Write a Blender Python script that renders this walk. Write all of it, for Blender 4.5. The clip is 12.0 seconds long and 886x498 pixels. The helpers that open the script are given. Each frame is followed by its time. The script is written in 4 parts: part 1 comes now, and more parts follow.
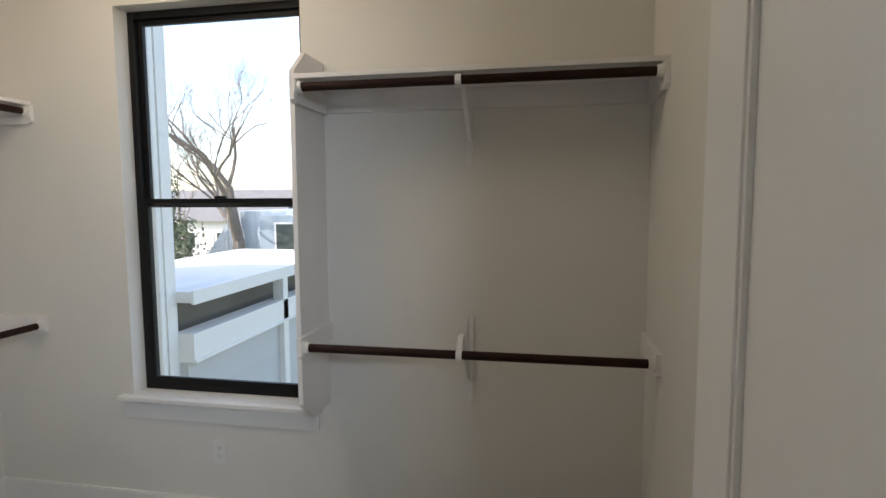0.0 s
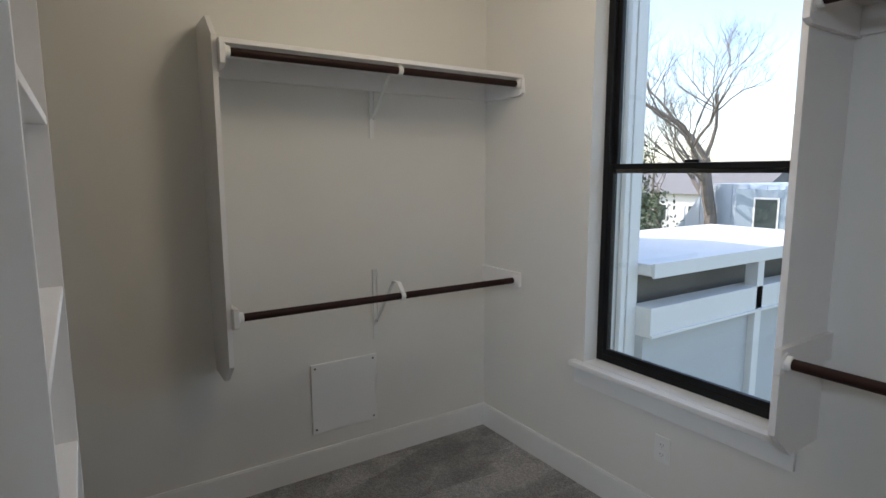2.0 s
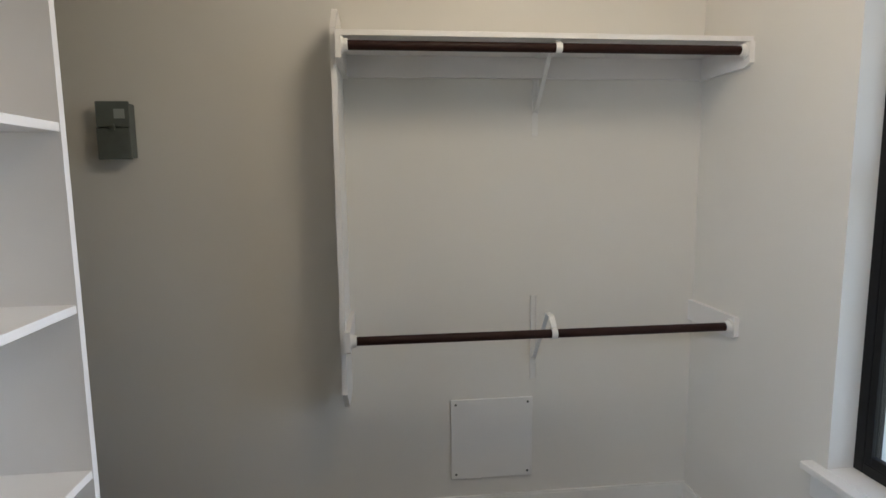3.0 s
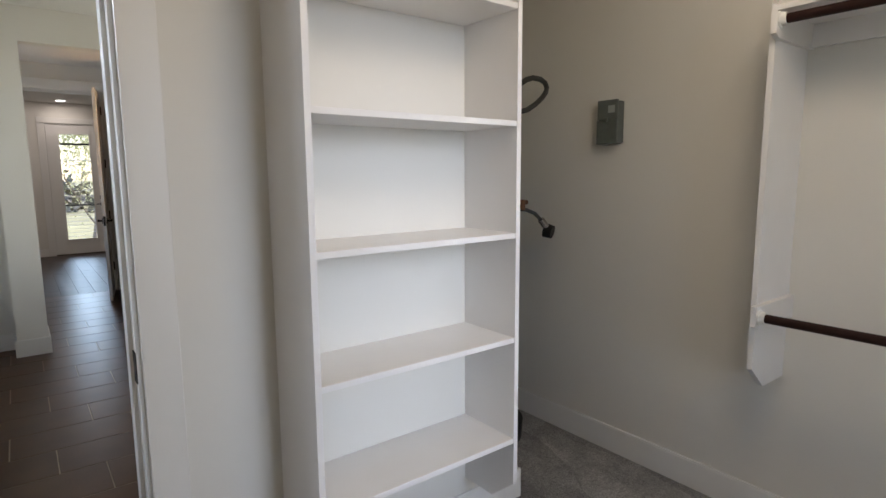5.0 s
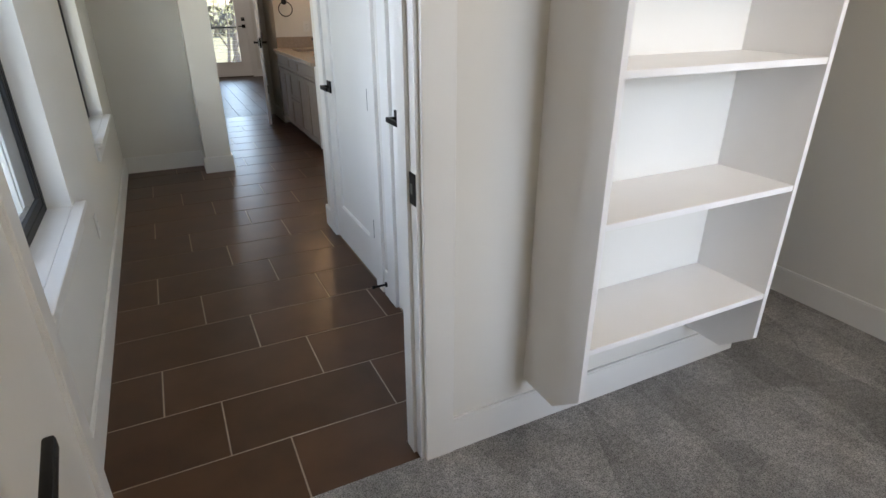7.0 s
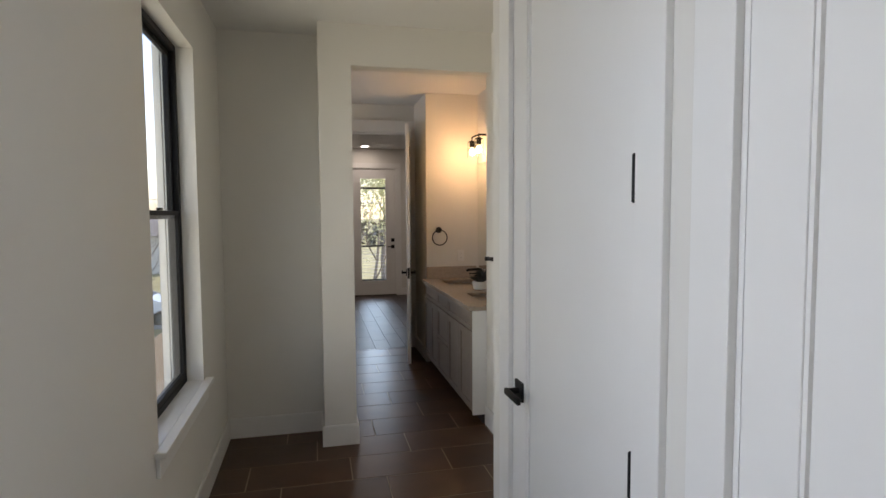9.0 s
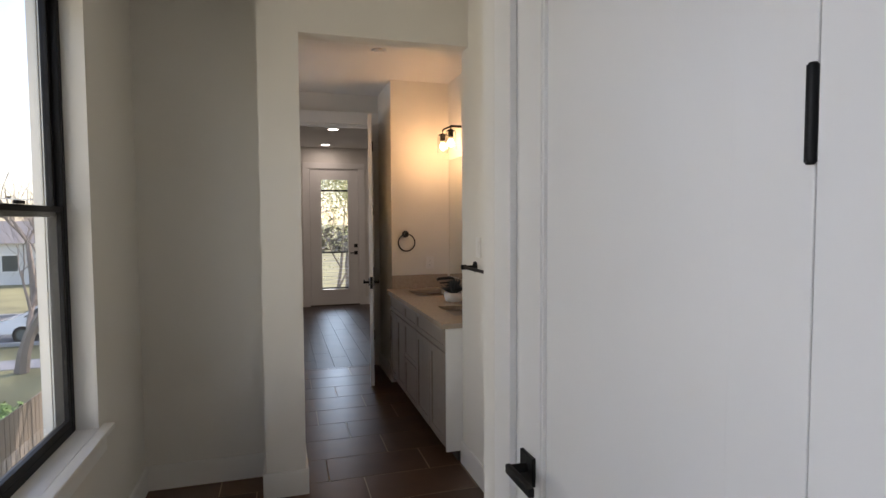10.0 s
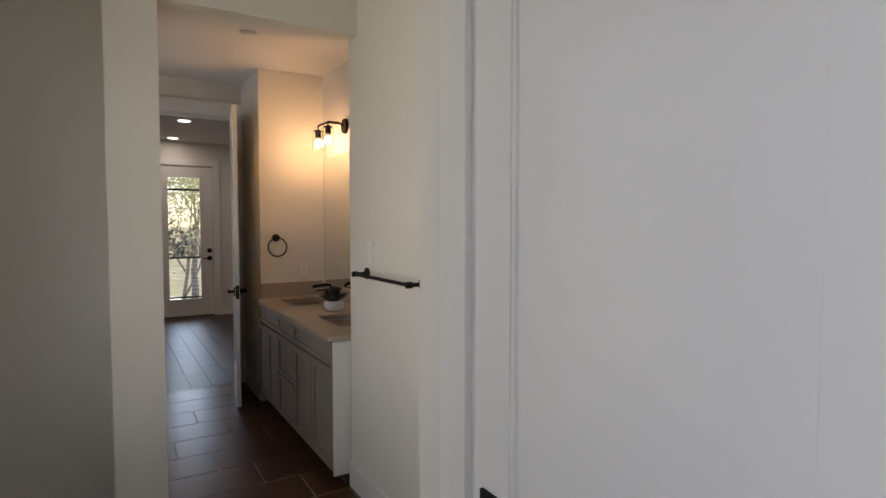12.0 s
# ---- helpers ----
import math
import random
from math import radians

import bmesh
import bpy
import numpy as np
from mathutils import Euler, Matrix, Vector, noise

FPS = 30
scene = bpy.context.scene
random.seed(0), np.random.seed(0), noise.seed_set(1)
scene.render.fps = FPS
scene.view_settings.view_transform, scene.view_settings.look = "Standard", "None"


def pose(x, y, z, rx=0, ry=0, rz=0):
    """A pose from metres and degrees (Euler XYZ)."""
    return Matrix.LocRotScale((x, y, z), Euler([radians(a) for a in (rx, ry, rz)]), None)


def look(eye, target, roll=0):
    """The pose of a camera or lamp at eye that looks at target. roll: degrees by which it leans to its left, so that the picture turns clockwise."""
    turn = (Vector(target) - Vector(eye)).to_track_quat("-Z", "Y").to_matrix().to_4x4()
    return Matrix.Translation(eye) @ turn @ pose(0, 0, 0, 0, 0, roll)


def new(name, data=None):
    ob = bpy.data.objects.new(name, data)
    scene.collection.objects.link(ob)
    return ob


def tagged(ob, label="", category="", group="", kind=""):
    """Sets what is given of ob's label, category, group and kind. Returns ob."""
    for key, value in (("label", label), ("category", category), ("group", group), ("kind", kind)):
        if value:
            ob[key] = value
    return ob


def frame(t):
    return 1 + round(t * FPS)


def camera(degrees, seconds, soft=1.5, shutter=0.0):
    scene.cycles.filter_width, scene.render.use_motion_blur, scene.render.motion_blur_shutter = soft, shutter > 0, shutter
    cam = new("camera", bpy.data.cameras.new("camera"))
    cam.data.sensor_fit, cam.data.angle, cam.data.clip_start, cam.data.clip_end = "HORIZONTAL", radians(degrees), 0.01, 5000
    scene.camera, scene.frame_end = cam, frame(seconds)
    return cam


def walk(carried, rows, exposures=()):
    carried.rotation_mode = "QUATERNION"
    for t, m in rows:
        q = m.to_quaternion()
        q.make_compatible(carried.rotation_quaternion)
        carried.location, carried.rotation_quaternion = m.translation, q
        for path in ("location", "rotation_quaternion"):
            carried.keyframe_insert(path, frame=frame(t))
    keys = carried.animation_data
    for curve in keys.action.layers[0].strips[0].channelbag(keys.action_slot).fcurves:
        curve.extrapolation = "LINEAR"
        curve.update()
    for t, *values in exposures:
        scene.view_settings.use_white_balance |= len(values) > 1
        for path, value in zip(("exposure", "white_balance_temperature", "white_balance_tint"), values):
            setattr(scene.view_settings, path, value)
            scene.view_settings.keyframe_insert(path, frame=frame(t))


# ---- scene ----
cam = camera(77.4, 12.0)
PATH = [
    (0, (2.746, -2.285, 1.558), (2.378, -0.327, 1.378), -0.3),
    (0.5, (2.731, -2.223, 1.537), (1.909, -0.408, 1.361), -0.3),
    (1, (2.738, -2.185, 1.544), (1.589, -0.563, 1.326), -0.3),
    (1.5, (2.732, -2.16, 1.533), (1.321, -0.763, 1.294), -0.1),
    (2, (2.567, -1.971, 1.525), (0.908, -0.887, 1.254), -0.1),
    (2.5, (2.366, -1.707, 1.56), (0.513, -1.011, 1.271), -0.4),
    (2.7, (2.321, -1.563, 1.529), (0.408, -1.045, 1.258), -0.5),
    (4.3, (2.188, -0.687, 1.527), (0.646, -1.94, 1.297), -1.0),
    (4.5, (2.24, -0.658, 1.513), (0.83, -2.058, 1.286), -0.8),
    (5, (2.405, -0.626, 1.476), (1.197, -2.197, 1.205), -0.4),
    (5.5, (2.525, -0.576, 1.382), (1.369, -2.148, 0.942), -0.2),
    (6, (2.602, -0.562, 1.281), (1.522, -2.029, 0.456), -0.3),
    (6.5, (2.714, -0.732, 1.312), (1.69, -2.169, 0.37), -0.1),
    (7, (2.741, -1.011, 1.414), (1.933, -2.646, 0.591), 0.0),
    (7.5, (2.628, -1.29, 1.495), (2.061, -3.152, 1.035), -0.6),
    (7.7, (2.616, -1.424, 1.506), (2.1, -3.325, 1.16), -0.4),
    (9.3, (2.507, -2.731, 1.557), (2.059, -4.676, 1.44), -0.4),
    (9.5, (2.486, -2.854, 1.557), (2.022, -4.796, 1.447), -0.3),
    (10, (2.405, -3.124, 1.52), (1.838, -5.039, 1.415), -0.3),
    (10.5, (2.334, -3.334, 1.488), (1.717, -5.233, 1.379), -0.6),
    (11, (2.364, -3.432, 1.456), (1.679, -5.308, 1.355), -0.4),
    (11.5, (2.453, -3.542, 1.462), (1.671, -5.38, 1.355), -0.3),
    (12, (2.5, -3.397, 1.519), (1.465, -5.106, 1.424), 0.0),
]
walk(cam, [(t, look(eye, target, roll)) for t, eye, target, roll in PATH],
     exposures=[(0, 1.85, 6550, 16), (1, 1.45, 6200, 16), (1.5, 1.46, 6200, 16), (2.5, 1.85, 6250, 15), (4.5, 2.18, 6450, 18), (5.5, 2.14, 6450, 18), (6.5, 2.66, 6400, 18), (7.5, 2.40, 6600, 15), (9.5, 1.92, 6900, 23), (10.5, 1.86, 6900, 24), (12, 1.70, 6950, 24)])

# ---- light ----
world = bpy.data.worlds.new("world")
scene.world = world
world.use_nodes = True
wn = world.node_tree.nodes
sky = wn.new("ShaderNodeTexSky")
sky.sky_type, sky.sun_disc = "NISHITA", False
sky.dust_density, sky.air_density, sky.ozone_density = 1.4, 1.0, 0.8
sky.sun_elevation, sky.sun_rotation = radians(42), radians(235)
wn["Background"].inputs["Strength"].default_value = 0.15
world.node_tree.links.new(sky.outputs["Color"], wn["Background"].inputs["Color"])


def sun_lamp(elevation, azimuth, strength):
    d = bpy.data.lights.new("sun", "SUN")
    d.energy, d.angle, d.color = strength, radians(0.6), (1.0, 0.95, 0.88)
    ob = new("sun", d)
    e, a = radians(elevation), radians(azimuth)
    way = Vector((math.sin(a) * math.cos(e), math.cos(a) * math.cos(e), math.sin(e)))
    ob.matrix_world = look(way * 30, (0, 0, 0))


sun_lamp(42, 235, 1.6)


def sky_light(x, y, z, wide, high, target, power, spread, color=(0.86, 0.93, 1.0)):
    """Daylight of the sky in a window's opening."""
    d = bpy.data.lights.new("window_sky_light", "AREA")
    d.shape, d.size, d.size_y, d.energy, d.color, d.spread = "RECTANGLE", wide, high, power, color, radians(spread)
    new("window_sky_light", d).matrix_world = look((x, y, z), target)


sky_light(1.245, 0.165, 1.52, 0.70, 1.70, (1.29, -2, 1.05), 0.70, 42, (0.78, 0.89, 1.0))
sky_light(3.47, -3.135, 1.53, 0.88, 1.75, (0, -3.135, 2.0), 1.5, 125, (0.80, 0.90, 1.0))
sky_light(3.44, -3.33, 2.26, 0.34, 0.30, (1.75, -0.3, 1.2), 1.2, 56, (0.74, 0.87, 1.0))
sky_light(3.66, -5.295, 1.45, 0.88, 1.70, (0, -5.9, 2.5), 1.9, 124, (1.0, 0.985, 0.80))
sky_light(3.62, -7.745, 1.45, 0.88, 1.20, (1.3, -8.3, 3.0), 0.65, 96)
sky_light(1.453, -13.17, 1.26, 0.48, 1.90, (1.453, -11.17, 0.42), 0.34, 42, (0.52, 0.75, 1.0))


def point_lamp(name, x, y, z, power, radius, color):
    d = bpy.data.lights.new(name, "POINT")
    d.energy, d.shadow_soft_size, d.color = power, radius, color
    new(name, d).location = (x, y, z)


# ---- materials ----
def mat(name, color, rough=0.5, metal=0.0, vary=0.06, scale=6.0, bump=0.0, bump_scale=200.0, detail=4.0, island=0.0, spec=0.5, coat=0.0):
    m = bpy.data.materials.new(name)
    m.use_nodes = True
    nt = m.node_tree
    n, l = nt.nodes, nt.links
    b = n["Principled BSDF"]
    b.inputs["Roughness"].default_value, b.inputs["Metallic"].default_value = rough, metal
    b.inputs["Specular IOR Level"].default_value = spec
    b.inputs["Coat Weight"].default_value = coat
    tc = n.new("ShaderNodeTexCoord")
    big = n.new("ShaderNodeTexNoise")
    big.inputs["Scale"].default_value, big.inputs["Detail"].default_value = scale, detail
    l.new(tc.outputs["Object"], big.inputs["Vector"])
    ramp = n.new("ShaderNodeMapRange")
    ramp.inputs["From Min"].default_value, ramp.inputs["From Max"].default_value = 0.3, 0.7
    ramp.inputs["To Min"].default_value, ramp.inputs["To Max"].default_value = 1 - vary, 1 + vary
    l.new(big.outputs["Fac"], ramp.inputs["Value"])
    tint = n.new("ShaderNodeVectorMath")
    tint.operation = "SCALE"
    tint.inputs[0].default_value = color
    last = ramp.outputs["Result"]
    if island:
        info = n.new("ShaderNodeObjectInfo")
        r2 = n.new("ShaderNodeMapRange")
        r2.inputs["To Min"].default_value, r2.inputs["To Max"].default_value = 1 - island, 1 + island
        l.new(info.outputs["Random"], r2.inputs["Value"])
        mul = n.new("ShaderNodeMath")
        mul.operation = "MULTIPLY"
        l.new(last, mul.inputs[0])
        l.new(r2.outputs["Result"], mul.inputs[1])
        last = mul.outputs["Value"]
    l.new(last, tint.inputs["Scale"])
    l.new(tint.outputs["Vector"], b.inputs["Base Color"])
    if bump:
        fine = n.new("ShaderNodeTexNoise")
        fine.inputs["Scale"].default_value, fine.inputs["Detail"].default_value = bump_scale, 3
        l.new(tc.outputs["Object"], fine.inputs["Vector"])
        bm_ = n.new("ShaderNodeBump")
        bm_.inputs["Strength"].default_value, bm_.inputs["Distance"].default_value = bump, 0.002
        l.new(fine.outputs["Fac"], bm_.inputs["Height"])
        l.new(bm_.outputs["Normal"], b.inputs["Normal"])
    return m


def glass_mat(name):
    m = bpy.data.materials.new(name)
    m.use_nodes = True
    b = m.node_tree.nodes["Principled BSDF"]
    b.inputs["Transmission Weight"].default_value, b.inputs["Roughness"].default_value, b.inputs["IOR"].default_value = 1, 0.0, 1.45
    b.inputs["Base Color"].default_value = (0.97, 0.99, 0.98, 1)
    return m


def glow(name, color, strength):
    m = bpy.data.materials.new(name)
    m.use_nodes = True
    b = m.node_tree.nodes["Principled BSDF"]
    b.inputs["Emission Color"].default_value, b.inputs["Emission Strength"].default_value = (*color, 1), strength
    return m


WALL = mat("wall_paint", (0.74, 0.72, 0.67), 0.75, vary=0.015, scale=1.5, bump=0.12, bump_scale=260)
CEIL = mat("ceiling_paint", (0.78, 0.77, 0.74), 0.85, vary=0.01, scale=1.5, bump=0.15, bump_scale=180)
TRIM = mat("trim_enamel", (0.80, 0.79, 0.76), 0.32, vary=0.015, scale=3, bump=0.03, bump_scale=90)
SHELF = mat("shelf_enamel", (0.80, 0.78, 0.76), 0.36, vary=0.02, scale=4, bump=0.05, bump_scale=70)


def carpet_mat():
    m = bpy.data.materials.new("grey_carpet")
    m.use_nodes = True
    n, l = m.node_tree.nodes, m.node_tree.links
    p = n["Principled BSDF"]
    p.inputs["Roughness"].default_value, p.inputs["Specular IOR Level"].default_value = 1.0, 0.05
    p.inputs["Sheen Weight"].default_value, p.inputs["Sheen Roughness"].default_value = 0.25, 0.5
    tc = n.new("ShaderNodeTexCoord")

    def field(kind, scale, lo, hi, a, b_, distort=0.0, detail=3.0):
        t = n.new(kind)
        t.inputs["Scale"].default_value = scale
        if kind == "ShaderNodeTexNoise":
            t.inputs["Distortion"].default_value, t.inputs["Detail"].default_value = distort, detail
        l.new(tc.outputs["Object"], t.inputs["Vector"])
        r = n.new("ShaderNodeMapRange")
        for k, v in (("From Min", lo), ("From Max", hi), ("To Min", a), ("To Max", b_)):
            r.inputs[k].default_value = v
        l.new(t.outputs["Fac"] if kind == "ShaderNodeTexNoise" else t.outputs["Distance"], r.inputs["Value"])
        return r.outputs["Result"]

    def times(a, b_):
        k = n.new("ShaderNodeMath")
        k.operation = "MULTIPLY"
        l.new(a, k.inputs[0])
        l.new(b_, k.inputs[1])
        return k.outputs["Value"]

    tuft = field("ShaderNodeTexNoise", 210, 0.36, 0.64, 0.5, 1.5, 0.0, 3.0)
    clump = field("ShaderNodeTexNoise", 60, 0.35, 0.65, 0.82, 1.18)

    def strokes(turn, wide, long, lo, hi):
        """Long straight-edged patches of pile brushed one way or the other."""
        mp = n.new("ShaderNodeMapping")
        mp.inputs["Rotation"].default_value = (0, 0, radians(turn))
        mp.inputs["Scale"].default_value = (1 / wide, 1 / long, 0.0)
        l.new(tc.outputs["Object"], mp.inputs["Vector"])
        v = n.new("ShaderNodeTexVoronoi")
        v.inputs["Scale"].default_value = 1.0
        l.new(mp.outputs["Vector"], v.inputs["Vector"])
        sp = n.new("ShaderNodeSeparateColor")
        l.new(v.outputs["Color"], sp.inputs["Color"])
        r = n.new("ShaderNodeMapRange")
        r.inputs["To Min"].default_value, r.inputs["To Max"].default_value = lo, hi
        l.new(sp.outputs["Red"], r.inputs["Value"])
        return r.outputs["Result"]

    sweep_marks = times(strokes(28, 0.20, 0.70, 0.80, 1.20), strokes(-40, 0.17, 0.5, 0.83, 1.17))
    tread = field("ShaderNodeTexNoise", 4.5, 0.42, 0.60, 0.88, 1.14, 0.9, 1.0)
    f = times(times(tuft, clump), times(sweep_marks, tread))
    s = n.new("ShaderNodeVectorMath")
    s.operation = "SCALE"
    s.inputs[0].default_value = (0.315, 0.306, 0.30)
    l.new(f, s.inputs["Scale"])
    l.new(s.outputs["Vector"], p.inputs["Base Color"])
    bp = n.new("ShaderNodeBump")
    bp.inputs["Strength"].default_value, bp.inputs["Distance"].default_value = 0.9, 0.006
    l.new(tuft, bp.inputs["Height"])
    l.new(bp.outputs["Normal"], p.inputs["Normal"])
    return m


CARPET = carpet_mat()
TILE = mat("brown_tile", (0.074, 0.035, 0.017), 0.3, vary=0.2, scale=5, bump=0.06, bump_scale=40, island=0.14, spec=0.3)
GROUT = mat("grout", (0.36, 0.295, 0.235), 0.95, vary=0.1, scale=30, bump=0.2, spec=0.05)
PLANK = mat("dark_plank", (0.042, 0.026, 0.021), 0.4, vary=0.3, scale=4, bump=0.3, bump_scale=22, island=0.25)
BLACK = mat("black_metal", (0.008, 0.008, 0.008), 0.5, vary=0.1, bump=0.02, spec=0.22)
FRAME = mat("black_window_frame", (0.009, 0.009, 0.0095), 0.5, vary=0.1, spec=0.2)
BRONZE = mat("bronze_rod", (0.026, 0.011, 0.009), 0.45, vary=0.15, scale=20, spec=0.16)
GREYBOX = mat("grey_box_paint", (0.115, 0.13, 0.118), 0.45, vary=0.08, scale=30)
OAK = mat("cabinet_greige", (0.275, 0.232, 0.19), 0.45, vary=0.06, scale=12, bump=0.05)
QUARTZ = mat("counter_quartz", (0.40, 0.33, 0.26), 0.25, vary=0.08, scale=40)
GLASS = glass_mat("pane_glass")
PLASTIC = mat("white_plastic", (0.78, 0.77, 0.74), 0.35, vary=0.01)


# ---- helpers for things ----
def box(bm, x0, x1, y0, y1, z0, z1, bevel=0.0):
    r = bmesh.ops.create_cube(bm, size=1)
    vs = r["verts"]
    for v in vs:
        v.co = Vector((x0 + (v.co.x + 0.5) * (x1 - x0), y0 + (v.co.y + 0.5) * (y1 - y0), z0 + (v.co.z + 0.5) * (z1 - z0)))
    if bevel:
        bmesh.ops.bevel(bm, geom=list({e for v in vs for e in v.link_edges}), offset=bevel, segments=2, affect="EDGES", profile=0.5)
    return vs


def tube(bm, a, b, r0, r1=None, sides=16, caps=True):
    a, b = Vector(a), Vector(b)
    r1 = r0 if r1 is None else r1
    d = b - a
    m = Matrix.Translation((a + b) / 2) @ d.to_track_quat("Z", "Y").to_matrix().to_4x4()
    return bmesh.ops.create_cone(bm, cap_ends=caps, segments=sides, radius1=r0, radius2=r1, depth=d.length, matrix=m)["verts"]


def sweep(bm, pts, r, sides=10, closed=False):
    pts = [Vector(p) for p in pts]
    n = len(pts)
    rings = []
    up = Vector((0.123, 0.31, 1)).normalized()
    for i, p in enumerate(pts):
        a = pts[(i - 1) % n] if (closed or i > 0) else p
        b = pts[(i + 1) % n] if (closed or i < n - 1) else p
        t = (b - a).normalized()
        s = t.cross(up)
        if s.length < 1e-3:
            s = t.cross(Vector((1, 0, 0)))
        s.normalize()
        u = s.cross(t)
        rr = r[i] if isinstance(r, (list, tuple)) else r
        rings.append([bm.verts.new(p + rr * (math.cos(k * math.tau / sides) * s + math.sin(k * math.tau / sides) * u)) for k in range(sides)])
    for i in range(n if closed else n - 1):
        q, w = rings[i], rings[(i + 1) % n]
        for k in range(sides):
            bm.faces.new((q[k], q[(k + 1) % sides], w[(k + 1) % sides], w[k]))
    if not closed:
        bm.faces.new(rings[0][::-1])
        bm.faces.new(rings[-1])


def prism(bm, outline, axis, a, b):
    """Outline points (u, v) pushed from a to b along x, y or z."""
    def place(u, v, w):
        return {"x": (w, u, v), "y": (u, w, v), "z": (u, v, w)}[axis]
    lo = [bm.verts.new(place(u, v, a)) for u, v in outline]
    hi = [bm.verts.new(place(u, v, b)) for u, v in outline]
    n = len(outline)
    bm.faces.new(lo)
    bm.faces.new(hi[::-1])
    for i in range(n):
        bm.faces.new((lo[i], hi[i], hi[(i + 1) % n], lo[(i + 1) % n]))


def mesh_of(bm, name, material, smooth=False):
    bmesh.ops.recalc_face_normals(bm, faces=bm.faces)
    me = bpy.data.meshes.new(name)
    bm.to_mesh(me)
    bm.free()
    me.materials.append(material)
    if smooth:
        me.shade_smooth()
        me.set_sharp_from_angle(angle=radians(40))
    return me


def part(name, bm, material, parent, label="", smooth=False):
    ob = new(name, mesh_of(bm, name, material, smooth))
    ob.parent = parent
    if parent is not None:
        ob.matrix_parent_inverse = parent.matrix_world.inverted()
    return tagged(ob, label)


def thing(name, bm, material, label, category, group="", kind="", smooth=False):
    return tagged(new(name, mesh_of(bm, name, material, smooth)), label, category, group, kind)


def empty(name, x, y, z, label, category, group="", kind=""):
    ob = new(name)
    ob.empty_display_size = 0.1
    ob.location = (x, y, z)
    bpy.context.view_layer.update()
    return tagged(ob, label, category, group, kind)


def bm_box(*a):
    bm = bmesh.new()
    box(bm, *a)
    return bm


def bm_boxes(*boxes):
    bm = bmesh.new()
    for b in boxes:
        box(bm, *b)
    return bm


# ---- setting ----
CEILING = 2.80


def wall(name, axis, f0, f1, u0, u1, label, openings=(), z0=0.0, material=None):
    """A straight wall from f0 to f1 across, u0 to u1 along, in one piece, with openings (a, b, low, high) cut through."""
    us = sorted({u0, u1, *(q for o in openings for q in o[:2])})
    zs = sorted({z0, CEILING, *(q for o in openings for q in o[2:] if q > z0)})
    solid = [[not any(o[0] <= (a + b_) / 2 <= o[1] and o[2] <= (c + d) / 2 <= o[3] for o in openings) for c, d in zip(zs, zs[1:])] for a, b_ in zip(us, us[1:])]
    bm = bmesh.new()
    at = {}

    def v(f, i, k):
        if (f, i, k) not in at:
            at[(f, i, k)] = bm.verts.new((f, us[i], zs[k]) if axis == "x" else (us[i], f, zs[k]))
        return at[(f, i, k)]

    ni, nk = len(us) - 1, len(zs) - 1
    for i in range(ni):
        for k in range(nk):
            if not solid[i][k]:
                continue
            for f in (f0, f1):
                bm.faces.new((v(f, i, k), v(f, i + 1, k), v(f, i + 1, k + 1), v(f, i, k + 1)))
            for di, dk, a, c in ((-1, 0, (i, k), (i, k + 1)), (1, 0, (i + 1, k), (i + 1, k + 1)), (0, -1, (i, k), (i + 1, k)), (0, 1, (i, k + 1), (i + 1, k + 1))):
                p, q = i + di, k + dk
                if not (0 <= p < ni and 0 <= q < nk and solid[p][q]):
                    bm.faces.new((v(f0, *a), v(f0, *c), v(f1, *c), v(f1, *a)))
    return thing(name, bm, material or WALL, label, "wall", kind="structure")


H = CEILING
EAST = 3.155   # hall face of the outer wall
wall("wall_north", "y", 0, 0.18, -0.18, 3.14, "white painted plaster wall around a tall window", [(0.79, 1.70, 0.60, 2.44)], -0.3)
wall("wall_west", "x", -0.18, 0, -3.3, 0, "white painted plaster wall behind closet shelves", z0=-0.3)
wall("wall_closet_east", "x", 3.14, 3.32, -2.42, 0.18, "white painted closet wall behind the open door", z0=-0.3)
wall("wall_east", "x", EAST, 3.32, -9.0, -2.42, "white painted plaster wall with tall windows", [(-3.59, -2.68, 0.62, 2.45), (-5.75, -4.84, 0.62, 2.45), (-8.20, -7.29, 0.62, 2.45)], -0.3)
wall("wall_closet_south", "y", -2.42, -2.305, 0.70, 3.14, "white painted partition with the closet doorway", [(2.163, 3.098, 0, 2.46)])
wall("wall_nook_south", "y", -3.42, -3.3, -0.18, 0.815, "white painted wall at the back of the heater nook")
wall("wall_nook_east", "x", 0.70, 0.815, -3.3, -2.42, "white painted side wall of the heater nook")
wall("wall_hall_west", "x", 1.75, 1.865, -4.553, -2.42, "white painted hall wall with two closed doors", [(-4.337, -3.550, 0, 2.46), (-3.285, -2.51, 0, 2.46)])
wall("wall_jog", "y", -4.553, -4.438, 1.325, 1.75, "white painted return wall beside the hall door")
wall("wall_linen_back", "x", 1.10, 1.20, -4.438, -2.42, "white painted wall behind the hall doors")
wall("wall_towel", "x", 1.21, 1.325, -6.355, -4.438, "white painted wall with a towel bar")
wall("wall_vanity_north", "y", -6.355, -6.24, 0.74, 1.21, "cream painted wall at the vanity end")
wall("wall_header", "y", -6.355, -6.235, 1.325, 2.287, "white painted header over a cased opening", z0=2.53)
wall("wall_pier", "y", -6.65, -6.235, 2.287, 2.50, "white painted pier beside the opening")
wall("wall_recess", "y", -6.65, -6.53, 2.50, EAST, "white painted end wall of the hall")
wall("wall_bath_west", "x", 0.73, 0.85, -8.285, -6.355, "cream painted bathroom wall behind the mirror")
